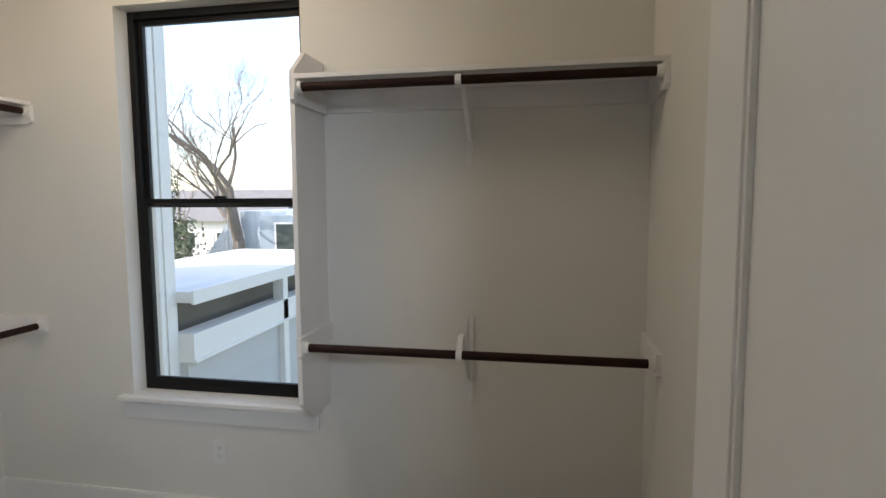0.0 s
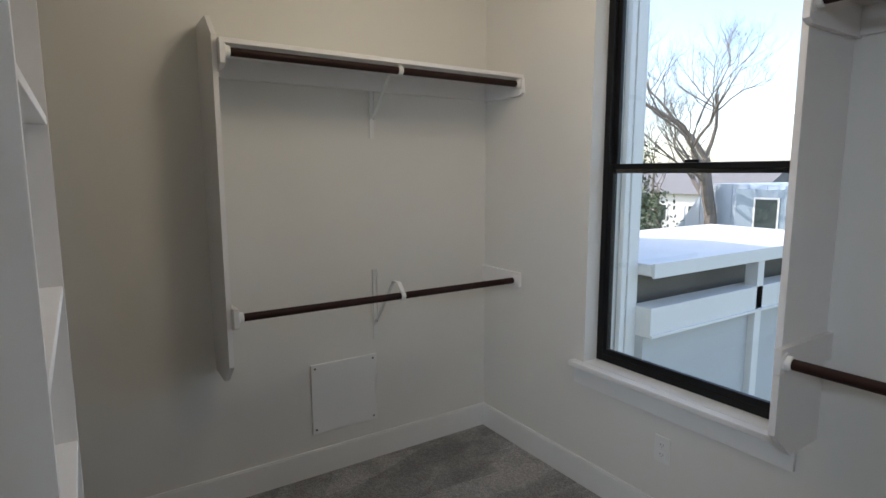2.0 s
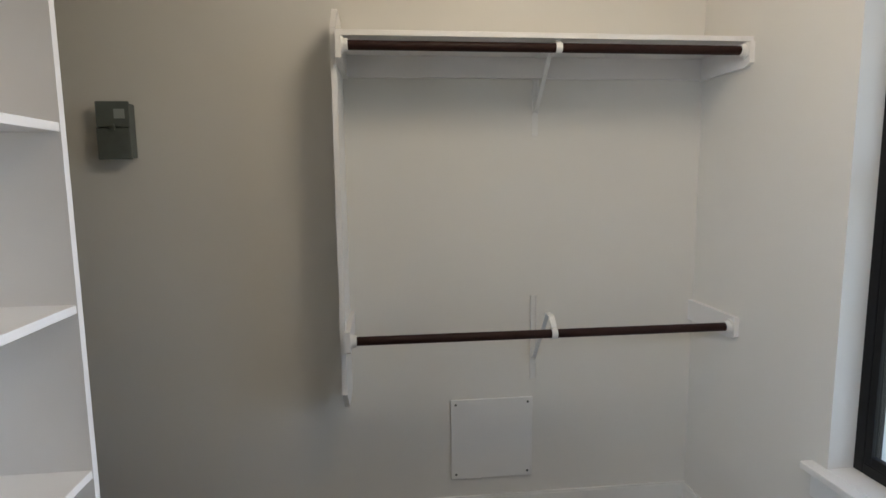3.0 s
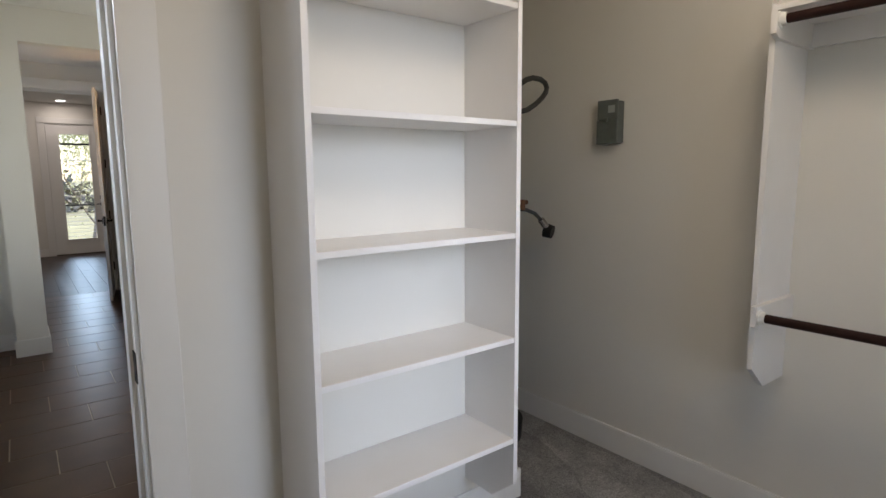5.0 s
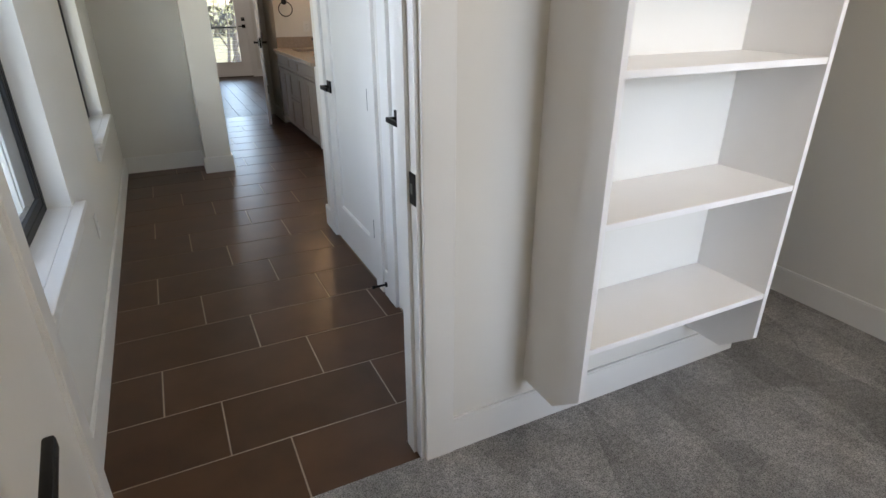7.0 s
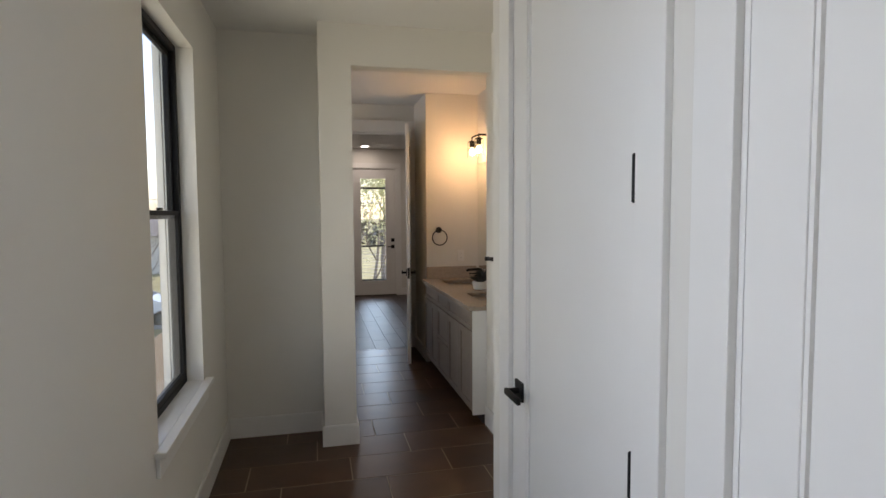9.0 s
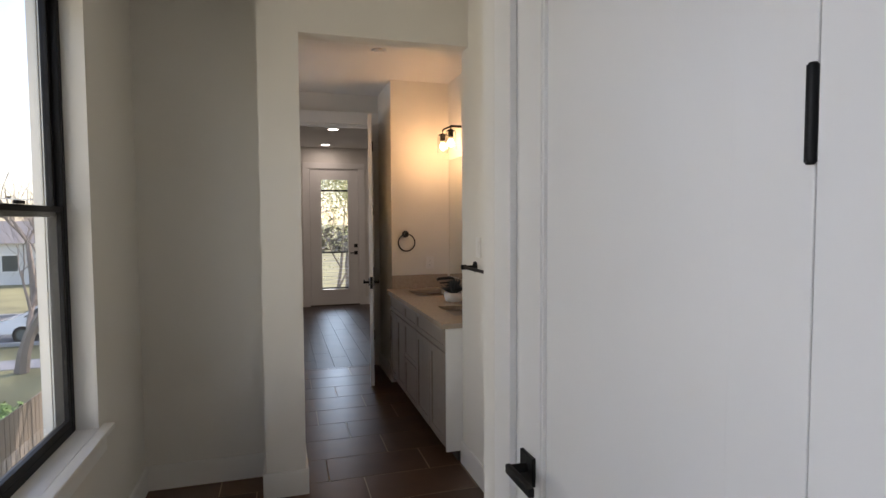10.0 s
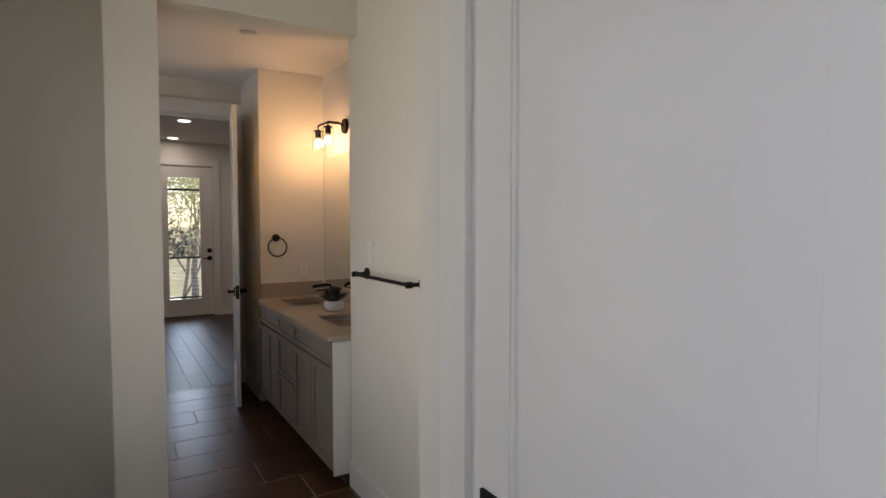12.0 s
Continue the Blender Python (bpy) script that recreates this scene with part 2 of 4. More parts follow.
wall("wall_bath_south", "y", -8.285, -8.17, 0.85, 1.405, "cream painted bathroom wall with a towel ring")
wall("wall_vestibule", "x", 1.29, 1.405, -8.85, -8.285, "cream painted wall beside the open door")
wall("wall_far_doorway", "y", -8.965, -8.85, -1.0, 3.14, "white painted partition with a tall doorway", [(1.455, 2.275, 0, 2.50)])
wall("wall_far_south", "y", -13.28, -13.1, -1.12, 3.32, "grey-white painted wall around the balcony door", [(1.02, 1.90, -0.3, 2.43)], -0.3)
wall("wall_far_west", "x", -1.12, -1.0, -13.1, -8.85, "grey-white painted wall of the far room")
wall("wall_far_east", "x", 3.14, 3.32, -13.1, -9.0, "grey-white painted wall of the far room")
thing("ceiling", bm_boxes((-0.18, 3.32, -3.42, 0.18, H, H + 0.25), (0.6, 3.32, -8.85, -3.42, H, H + 0.25), (-1.12, 3.32, -13.28, -8.85, H, H + 0.25)),
      CEIL, "white painted plaster ceiling", "ceiling", kind="structure")
thing("carpet_floor", bm_boxes((0, 3.14, -2.302, 0, -0.3, 0.004), (0, 0.70, -3.3, -2.302, -0.3, 0.004)), CARPET, "grey cut-pile carpet with vacuum marks", "carpet", kind="structure")
hall_floor = thing("tile_floor", bm_boxes((0.7, EAST, -8.87, -2.302, -0.3, -0.0016)), GROUT, "dark brown rectangular tile floor with pale grout", "floor", kind="structure")
far_floor = thing("plank_floor", bm_boxes((-1.0, 3.14, -13.1, -8.87, -0.3, -0.008)), PLANK, "dark brown plank floor", "floor", kind="structure")


def baseboard(x0, x1, y0, y1):
    bm = bmesh.new()
    box(bm, x0, x1, y0, y1, 0.0, 0.132)
    cx, cy = (x1 - x0) > (y1 - y0), (y1 - y0) >= (x1 - x0)
    m = 0.005
    box(bm, x0 + m * cy * 0.5, x1 - m * cy * 0.5, y0 + m * cx * 0.5, y1 - m * cx * 0.5, 0.132, 0.140)
    thing("baseboard", bm, TRIM, "white painted flat baseboard", "baseboard", kind="structure")


B = 0.015
baseboard(0, B, -3.3, 0)
baseboard(B, 3.14 - B, -B, 0)
baseboard(3.14 - B, 3.14, -2.28, 0)
baseboard(0.70 - B, 2.071, -2.305, -2.305 + B)
baseboard(0.70 - B, 0.70, -3.3, -2.305)
baseboard(EAST - B, EAST, -6.53, -2.44)
baseboard(1.865, 1.865 + B, -3.44, -3.377)
baseboard(1.865, 1.865 + B, -4.553 - B, -4.429)
baseboard(1.325, 1.865, -4.553 - B, -4.553)
baseboard(1.325, 1.325 + B, -6.355, -4.553 - B)
baseboard(2.50 + B, EAST - B, -6.53, -6.53 + B)
baseboard(2.287 - B, 2.50 + B, -6.235, -6.235 + B)
baseboard(2.287 - B, 2.287, -6.65, -6.235)
baseboard(2.50, 2.50 + B, -6.53, -6.235)
baseboard(1.405, 1.405 + B, -8.85, -8.17)
baseboard(1.90 + 0.1, 3.14, -13.1, -13.1 + B)
baseboard(-1.0, 0.92, -13.1, -13.1 + B)


def casing(name, axis, face, out, a, b, top, wide=0.092, deep=0.018, label="white painted flat door casing", head=0.0, last=None):
    """Two legs and a head round an opening from a to b, on the wall plane at face, standing out by deep towards out."""
    ob = empty(name, *((face, (a + b) / 2, 0) if axis == "x" else ((a + b) / 2, face, 0)), label, "door casing", kind="structure")
    f0, f1 = sorted((face, face + out * deep))
    for n, u0, u1, z0, z1, e in (("casing_leg", a - wide, a + 0.006, 0, top, 0), ("casing_leg", b - 0.006, b + (last or wide), 0, top, 0),
                              ("casing_head", a - wide - head, b + (last or wide) + head, top, top + wide + head * 2, 0.004)):
        g0, g1 = (f0, f1 + e) if out > 0 else (f0 - e, f1)
        bm = bm_box(*((g0, g1, u0, u1) if axis == "x" else (u0, u1, g0, g1)), z0, z1, 0.002)
        part(n, bm, TRIM, ob)
    return ob


def jamb(axis, f0, f1, a, b, top, mid):
    """Lining and stop of a door opening through a wall from f0 to f1."""
    bm = bmesh.new()
    t = 0.018
    for u0, u1, z0, z1 in ((a, a + t, 0, top), (b - t, b, 0, top), (a + t, b - t, top - t, top)):
        box(bm, *((f0, f1, u0, u1) if axis == "x" else (u0, u1, f0, f1)), z0, z1)
    for u0, u1, z0, z1 in ((a + t, a + t + 0.011, 0, top - t), (b - t - 0.011, b - t, 0, top - t), (a + t, b - t, top - t - 0.011, top - t)):
        box(bm, *((mid[0], mid[1], u0, u1) if axis == "x" else (u0, u1, mid[0], mid[1])), z0, z1)
    return thing("door_jamb", bm, TRIM, "white painted door jamb with stop", "door jamb", kind="structure")


def lever_set(parent, x, y, z, side, along):
    """Square-plate lever on a leaf standing in the plane y = 0 of its own frame."""
    bm = bm_box(x - 0.033, x + 0.033, y, y + side * 0.009, z - 0.033, z + 0.033, 0.002) if side > 0 else bm_box(x - 0.033, x + 0.033, y + side * 0.009, y, z - 0.033, z + 0.033, 0.002)
    plate = part("lever_handle", bm, BLACK, parent, "matt black square-plate lever handle")
    bm = bmesh.new()
    tube(bm, (x, y + side * 0.009, z), (x, y + side * 0.05, z), 0.011)
    lo, hi = sorted((x - along * 0.012, x + along * 0.115))
    a, b = sorted((y + side * 0.042, y + side * 0.056))
    box(bm, lo, hi, a, b, z - 0.011, z + 0.011, 0.004)
    part("lever", bm, BLACK, plate, smooth=True)


def hinge_on(parent, x, y, z):
    bm = bmesh.new()
    tube(bm, (x, y, z - 0.05), (x, y, z + 0.05), 0.0062, sides=12)
    tube(bm, (x, y, z + 0.05), (x, y, z + 0.0525), 0.0055, 0.004, sides=12)
    tube(bm, (x, y, z - 0.0525), (x, y, z - 0.05), 0.004, 0.0055, sides=12)
    box(bm, x - 0.0025, x + 0.0025, y - 0.0062, y - 0.002, z - 0.05, z + 0.05)
    part("hinge", bm, BLACK, parent, "black butt hinge", smooth=True)


def panel_door(name, m, wide, high, label, hinges=True, kind="structure", back=True):
    """One tall sunk panel. Own frame: hinge edge at x = 0, latch at x = wide, faces at y = 0 (hinge side) and y = -0.035."""
    ob = empty(name, 0, 0, 0, label, "door", kind=kind)
    s, t, g = 0.112, 0.035, 0.008
    bot = 0.235
    for n, x0, x1, z0, z1 in (("stile", 0, s, 0.01, high), ("stile", wide - s, wide, 0.01, high), ("rail", s, wide - s, 0.01, bot), ("rail", s, wide - s, high - 0.115, high)):
        part(n, bm_box(x0, x1, -t, 0, z0, z1, 0.0015), TRIM, ob)
    bm = bm_box(s, wide - s, -t + 0.012, -0.012, bot, high - 0.115)
    for y in (-0.012, -t + 0.004):
        for x0, x1, z0, z1 in ((s, s + g, bot, high - 0.115), (wide - s - g, wide - s, bot, high - 0.115), (s + g, wide - s - g, bot, bot + g), (s + g, wide - s - g, high - 0.115 - g, high - 0.115)):
            box(bm, x0, x1, y, y + 0.008, z0, z1)
    part("door_panel", bm, TRIM, ob)
    lever_set(ob, wide - 0.062, 0, 0.955, 1, -1)
    if back:
        lever_set(ob, wide - 0.062, -t, 0.955, -1, -1)
    bm = bm_box(wide, wide + 0.0015, -0.03, -0.005, 0.90, 1.01)
    part("latch_plate", bm, BLACK, ob)
    if hinges:
        for z in (0.32, 0.98, 1.628, 2.28):
            hinge_on(ob, 0.0, 0.0062, z)
    ob.matrix_world = m
    return ob


# closet doorway, its door standing open into the closet
casing("closet_door_casing", "y", -2.305, 1, 2.163, 3.098, 2.46, last=0.040)
casing("closet_door_casing", "y", -2.42, -1, 2.163, 3.098, 2.46, last=0.055)
jamb("y", -2.42, -2.305, 2.163, 3.098, 2.46, (-2.40, -2.345))
panel_door("door_1", pose(3.075, -2.298, 0, 0, 0, 95.5) @ Matrix.Scale(-1, 4, (0, 1, 0)), 0.845, 2.435, "white panelled door standing open against the wall")
bm = bm_box(2.181, 2.184, -2.352, -2.307, 0.902, 0.992, 0.001)
strike = thing("strike_plate", bm, BLACK, "matt black strike plate let into the jamb", "strike plate")
part("bolt_hole", bm_box(2.184, 2.1847, -2.338, -2.324, 0.932, 0.962), GREYBOX, strike)

# hall doors, both shut
for a, b, name in ((-4.337, -3.550, "door_2"), (-3.285, -2.51, "door_3")):
    casing("hall_door_casing", "x", 1.865, 1, a, b, 2.46)
    jamb("x", 1.75, 1.865, a, b, 2.46, (1.78, 1.828))
    panel_door(name, pose(1.867, b - 0.021, 0, 0, 0, -90), b - a - 0.042, 2.435, "white panelled hall door, shut, with black hinges", back=False)

# far doorway, its door open into the bathroom
casing("far_door_casing", "y", -8.85, 1, 1.455, 2.275, 2.495, wide=0.10, head=0.012)
jamb("y", -8.965, -8.85, 1.455, 2.275, 2.50, (-8.94, -8.89))
panel_door("door_4", pose(1.475, -8.843, 0, 0, 0, 81), 0.775, 2.465, "white panelled door standing open into the bathroom")


def hung_window(name, m, wide, high, label, horn=0.06):
    """Single-hung window. Own frame: x along the wall, y outwards, z up from the sill board, room face of the wall at y = 0."""
    ob = empty(name, 0, 0, 0, label, "window", kind="structure")
    f, d0, d1 = 0.034, 0.085, 0.15
    for n, x0, x1, z0, z1 in (("window_frame", 0, f, 0.025, high), ("window_frame", wide - f, wide, 0.025, high), ("window_frame", f, wide - f, 0.025, 0.025 + f), ("window_frame", f, wide - f, high - f, high)):
        part(n, bm_box(x0, x1, d0, d1, z0, z1, 0.003), FRAME, ob)
    mid = 0.025 + (high - 0.025) * 0.512
    s = 0.023
    for tag, z0, z1, y0, y1 in (("lower_sash", 0.025 + f, mid + 0.012, 0.088, 0.110), ("upper_sash", mid - 0.030, high - f, 0.112, 0.138)):
        bm = bm_boxes((f, f + s, y0, y1, z0, z1, 0.002), (wide - f - s, wide - f, y0, y1, z0, z1, 0.002), (f + s, wide - f - s, y0, y1, z0, z0 + s + 0.006, 0.002), (f + s, wide - f - s, y0, y1, z1 - s, z1, 0.002))
        sash = part(tag, bm, FRAME, ob)
        pane = part("pane", bm_box(f + s - 0.004, wide - f - s + 0.004, (y0 + y1) / 2 - 0.002, (y0 + y1) / 2 + 0.002, z0 + s, z1 - s + 0.004), GLASS, sash, "clear window glass")
        pane.visible_shadow = False
    bm = bm_boxes((wide / 2 - 0.03, wide / 2 + 0.03, 0.07, 0.085, mid + 0.012, mid + 0.024, 0.003))
    part("sash_lock", bm, FRAME, ob)
    bm = bm_boxes((0, wide, 0, 0.16, 0, 0.025), (-horn, wide + horn, -0.045, 0.0, 0, 0.025, 0.004))
    part("window_sill", bm, TRIM, ob, "white painted window stool")
    part("apron", bm_box(-0.045, wide + 0.045, -0.016, 0, -0.085, 0, 0.002), TRIM, ob)
    ob.matrix_world = m


hung_window("window_1", pose(0.79, 0, 0.60), 0.91, 1.84, "tall black-framed single-hung window with white sill")
hung_window("window_2", pose(EAST, -2.68, 0.62, 0, 0, -90), 0.91, 1.83, "tall black-framed single-hung hall window with white sill", 0.065)
hung_window("window_3", pose(EAST, -4.84, 0.62, 0, 0, -90), 0.91, 1.83, "tall black-framed single-hung hall window with white sill", 0.065)
hung_window("window_4", pose(EAST, -7.29, 0.62, 0, 0, -90), 0.91, 1.83, "tall black-framed single-hung bathroom window", 0.065)


# ---- closet ----
def end_panel_outline(depth, z0, z1, cut):
    return [(0, z0), (depth - cut, z0), (depth, z0 + cut * 0.85), (depth, z1 - cut * 0.85), (depth - cut, z1), (0, z1)]


def strap(bm, line, mid, wide, thick=0.004):
    """A bent flat strip through the points (y, z) of line, centred on x = mid."""
    n = len(line)
    rows = []
    for i, (y, z) in enumerate(line):
        (ya, za), (yb, zb) = line[max(i - 1, 0)], line[min(i + 1, n - 1)]
        ln = math.hypot(yb - ya, zb - za)
        ny, nz = -(zb - za) / ln * thick / 2, (yb - ya) / ln * thick / 2
        rows.append([bm.verts.new((mid + sx * wide / 2, y + sn * ny, z + sn * nz)) for sx, sn in ((-1, -1), (1, -1), (1, 1), (-1, 1))])
    for q, w in zip(rows, rows[1:]):
        for k in range(4):
            bm.faces.new((q[k], q[(k + 1) % 4], w[(k + 1) % 4], w[k]))
    bm.faces.new(rows[0][::-1])
    bm.faces.new(rows[-1])


def hanging_unit(m, span, mid, label, top_rod=1.984, low_rod=0.948):
    """Shelf over two rods. Own frame: wall at y = 0, room towards +y; end panel at x = 0, far end at x = span against a wall."""
    ob = empty("closet_hanging_unit", 0, 0, 0, label, "closet shelf", group="closet hanging units")
    d, r = 0.285, 0.300
    bm = bmesh.new()
    prism(bm, end_panel_outline(d, 0.652, 2.135, 0.105), "x", -0.0195, 0)
    part("end_panel", bm, SHELF, ob)
    part("shelf", bm_box(0, span, 0, 0.318, top_rod + 0.028, top_rod + 0.047, 0.002), SHELF, ob)
    part("back_cleat", bm_box(0.019, span - 0.019, 0, 0.019, top_rod - 0.055, top_rod + 0.028, 0.001), SHELF, ob)
    for z, zr in ((top_rod + 0.028, top_rod), (low_rod + 0.042, low_rod)):
        for x0, x1 in ((0, 0.019), (span - 0.019, span)):
            bm = bmesh.new()
            prism(bm, [(0, z - 0.088), (r - 0.0, z - 0.088), (r + 0.028, z - 0.075), (r + 0.028, z), (0, z)], "x", x0, x1)
            part("end_cleat", bm, SHELF, ob)
        for xa, sg in ((0.019, 1), (span - 0.019, -1)):
            bm = bmesh.new()
            tube(bm, (xa, r, zr), (xa + sg * 0.006, r, zr), 0.030, 0.028, 20)
            tube(bm, (xa + sg * 0.006, r, zr), (xa + sg * 0.022, r, zr), 0.0235, 0.0215, 20)
            part("rod_socket", bm, PLASTIC, ob, "white plastic rod socket", smooth=True)
        bm = bmesh.new()
        tube(bm, (0.024, r, zr), (span - 0.024, r, zr), 0.0165, sides=20)
        part("hanging_rod", bm, BRONZE, ob, "dark bronze closet rod", smooth=True)
        # pressed-steel bracket with a diagonal strut and a hook under the rod
        top = z if z > 1.5 else low_rod + 0.085
        low = top_rod - 0.285 if z > 1.5 else low_rod - 0.285
        bm = bmesh.new()
        box(bm, mid - 0.0125, mid + 0.0125, 0, 0.004, low, top, 0.001)
        box(bm, mid - 0.0125, mid - 0.010, 0.004, 0.014, low + 0.09, top)
        box(bm, mid + 0.010, mid + 0.0125, 0.004, 0.014, low + 0.09, top)
        if z > 1.5:
            box(bm, mid - 0.0125, mid + 0.0125, 0.004, 0.29, top - 0.004, top, 0.001)
        arm = top - 0.004 if z > 1.5 else zr + 0.066
        strap(bm, [(0.004, low + 0.10), (0.03, low + 0.112), (0.215, arm - 0.012), (0.245, arm - 0.004)], mid, 0.016)
        strap(bm, [(0.215, arm - 0.008), (0.268, arm - 0.008), (0.292, zr + 0.034), (r, zr + 0.022)], mid, 0.021)
        part("bracket", bm, PLASTIC, ob, "white pressed-steel shelf bracket")
        bm = bmesh.new()
        pts = [(mid, r + 0.0205 * math.sin(a), zr + 0.0205 * math.cos(a)) for a in [k * math.tau / 20 for k in range(20)]]
        for k in range(20):
            (_, ya, za), (_, yb, zb) = pts[k], pts[(k + 1) % 20]
            v = [bm.verts.new(c) for c in ((mid - 0.011, ya, za), (mid + 0.011, ya, za), (mid + 0.011, yb, zb), (mid - 0.011, yb, zb))]
            bm.faces.new(v)
        bmesh.ops.remove_doubles(bm, verts=bm.verts, dist=1e-5)
        bmesh.ops.solidify(bm, geom=list(bm.faces), thickness=0.003)
        part("rod_hook", bm, PLASTIC, ob, smooth=True)
    ob.matrix_world = m
    return ob


hanging_unit(pose(0, -1.497, 0, 0, 0, 90) @ Matrix.Scale(-1, 4, (0, 1, 0)), 1.497, 0.775, "white closet shelf with two dark rods on the west wall")
hanging_unit(pose(1.800, 0, 0) @ Matrix.Scale(-1, 4, (0, 1, 0)), 1.34, 0.632, "white closet shelf with two dark rods beside the window", 1.979, 0.981)


def bookcase():
    ob = empty("shoe_shelf", 1.38, -2.16, 0, "white painted open shelf tower with chamfered sides on the partition", "shelf")
    y0, y1 = -2.305, -2.02
    for x0, x1 in ((0.985, 1.0045), (1.7685, 1.788)):
        bm = bmesh.new()
        o = end_panel_outline(y1 - y0, 0.205, 2.16, 0.118)
        prism(bm, [(y0 + u, v) for u, v in o], "x", x0, x1)
        part("side_panel", bm, SHELF, ob)
    for z in (0.468, 0.859, 1.244, 1.636, 2.026):
        part("shelf", bm_box(1.0045, 1.7685, y0, y1 - 0.002, z, z + 0.0195, 0.0015), SHELF, ob)


bookcase()

# access panel low on the west wall
ap = empty("access_panel", 0, -0.9, 0.4, "white painted access panel with four screws", "wall panel")
part("cover", bm_box(0.0005, 0.009, -1.081, -0.722, 0.222, 0.583, 0.002), TRIM, ap)
for y in (-1.060, -0.743):
    for z in (0.243, 0.562):
        bm = bmesh.new()
        tube(bm, (0.009, y, z), (0.0115, y, z), 0.0058, 0.004, 12)
        part("screw", bm, GREYBOX, ap, "dark screw head", smooth=True)


def outlet(m, label, switch=False):
    ob = empty("wall_switch" if switch else "wall_outlet", 0, 0, 0, label, "switch" if switch else "outlet")
    part("cover_plate", bm_box(-0.036, 0.036, 0.0005, 0.006, -0.058, 0.058, 0.002), PLASTIC, ob)
    if switch:
        part("rocker", bm_box(-0.016, 0.016, 0.006, 0.010, -0.033, 0.033, 0.0015), PLASTIC, ob)
    else:
        for z in (-0.021, 0.021):
            face = part("socket_face", bm_box(-0.016, 0.016, 0.006, 0.0075, z - 0.014, z + 0.014, 0.0005), PLASTIC, ob)
            part("slots", bm_boxes((-0.008, -0.006, 0.0075, 0.0078, z - 0.002, z + 0.007), (0.005, 0.0075, 0.0075, 0.0078, z - 0.001, z + 0.006), (-0.002, 0.002, 0.0075, 0.0078, z - 0.009, z - 0.006)), GREYBOX, face)
    ob.matrix_world = m


outlet(pose(1.238, 0, 0.372, 0, 0, 180), "white duplex outlet on the wall below the window")
outlet(pose(EAST, -4.07, 0.385, 0, 0, 90), "white duplex outlet on the hall wall")
outlet(pose(1.04, -8.17, 1.118), "white duplex outlet beside the mirror")
outlet(pose(1.325, -6.06, 1.363, 0, 0, -90), "white rocker switch on the hall wall", True)

# disconnect box
db = empty("disconnect_box", 0.03, -2.325, 1.72, "grey metal electrical disconnect box on the wall", "electrical box")
part("body", bm_box(0, 0.052, -2.396, -2.285, 1.622, 1.822, 0.003), GREYBOX, db)
part("cover", bm_box(0.052, 0.064, -2.400, -2.281, 1.615, 1.730, 0.003), GREYBOX, db)
part("upper_cover", bm_box(0.052, 0.060, -2.400, -2.281, 1.733, 1.828, 0.003), GREYBOX, db)
part("label_plate", bm_box(0.060, 0.0615, -2.335, -2.297, 1.765, 1.80), mat("box_label", (0.35, 0.38, 0.36), 0.4), db)
part("hasp", bm_box(0.064, 0.072, -2.350, -2.332, 1.72, 1.745, 0.002), GREYBOX, db)

# water heater in the nook
TANK = mat("tank_dark_enamel", (0.045, 0.045, 0.048), 0.4, vary=0.15, scale=8)
COPPER = mat("copper_pipe", (0.20, 0.10, 0.06), 0.35, metal=0.9, vary=0.2, scale=20)
BRASS = mat("chrome_fitting", (0.42, 0.40, 0.38), 0.25, metal=0.9, vary=0.15, scale=20)
GREYHOSE = mat("black_conduit", (0.035, 0.034, 0.034), 0.5, vary=0.1, scale=30)
wh = empty("water_heater", 0.42, -2.95, 0, "dark water heater with valves standing in the nook", "water heater")
bm = bmesh.new()
tube(bm, (0.43, -2.90, 0.10), (0.43, -2.90, 1.50), 0.225, sides=40)
part("tank", bm, TANK, wh, smooth=True)
bm = bmesh.new()
tube(bm, (0.43, -2.90, 0.005), (0.43, -2.90, 0.10), 0.262, 0.268, sides=40)
part("drain_pan", bm, BLACK, wh, "black drain pan", smooth=True)
bm = bmesh.new()
tube(bm, (0.43, -2.90, 1.50), (0.43, -2.90, 1.54), 0.225, 0.18, sides=40)
part("top_cap", bm, TANK, wh, smooth=True)
bm = bmesh.new()
sweep(bm, [(0.36, -2.74, 1.285), (0.30, -2.715, 1.285), (0.25, -2.70, 1.28), (0.20, -2.683, 1.26), (0.155, -2.667, 1.215)], 0.010)
valve = part("relief_pipe", bm, GREYHOSE, wh, "black relief valve pipe", smooth=True)
bm = bmesh.new()
tube(bm, (0.165, -2.67, 1.225), (0.128, -2.655, 1.175), 0.019, sides=14)
part("pipe_end", bm, BRASS, valve, "chrome fitting", smooth=True)
bm = bmesh.new()
tube(bm, (0.125, -2.675, 1.165), (0.108, -2.635, 1.155), 0.040, 0.036, sides=20)
part("valve_knob", bm, BLACK, valve, "black valve knob", smooth=True)
bm = bmesh.new()
tube(bm, (0.27, -2.705, 1.28), (0.27, -2.705, 1.335), 0.016, sides=12)
tube(bm, (0.24, -2.705, 1.32), (0.30, -2.705, 1.32), 0.013, sides=12)
part("valve_body", bm, COPPER, wh, "copper valve body", smooth=True)
bm = bm_box(0.305, 0.34, -2.715, -2.69, 1.44, 1.49, 0.006)
part("red_handle", bm, mat("red_handle_paint", (0.35, 0.03, 0.03), 0.4), wh, "red valve handle")
bm = bmesh.new()
tube(bm, (0.32, -2.705, 1.10), (0.32, -2.705, 1.62), 0.011, sides=12)
part("copper_riser", bm, COPPER, wh, "copper riser pipe", smooth=True)
bm = bmesh.new()
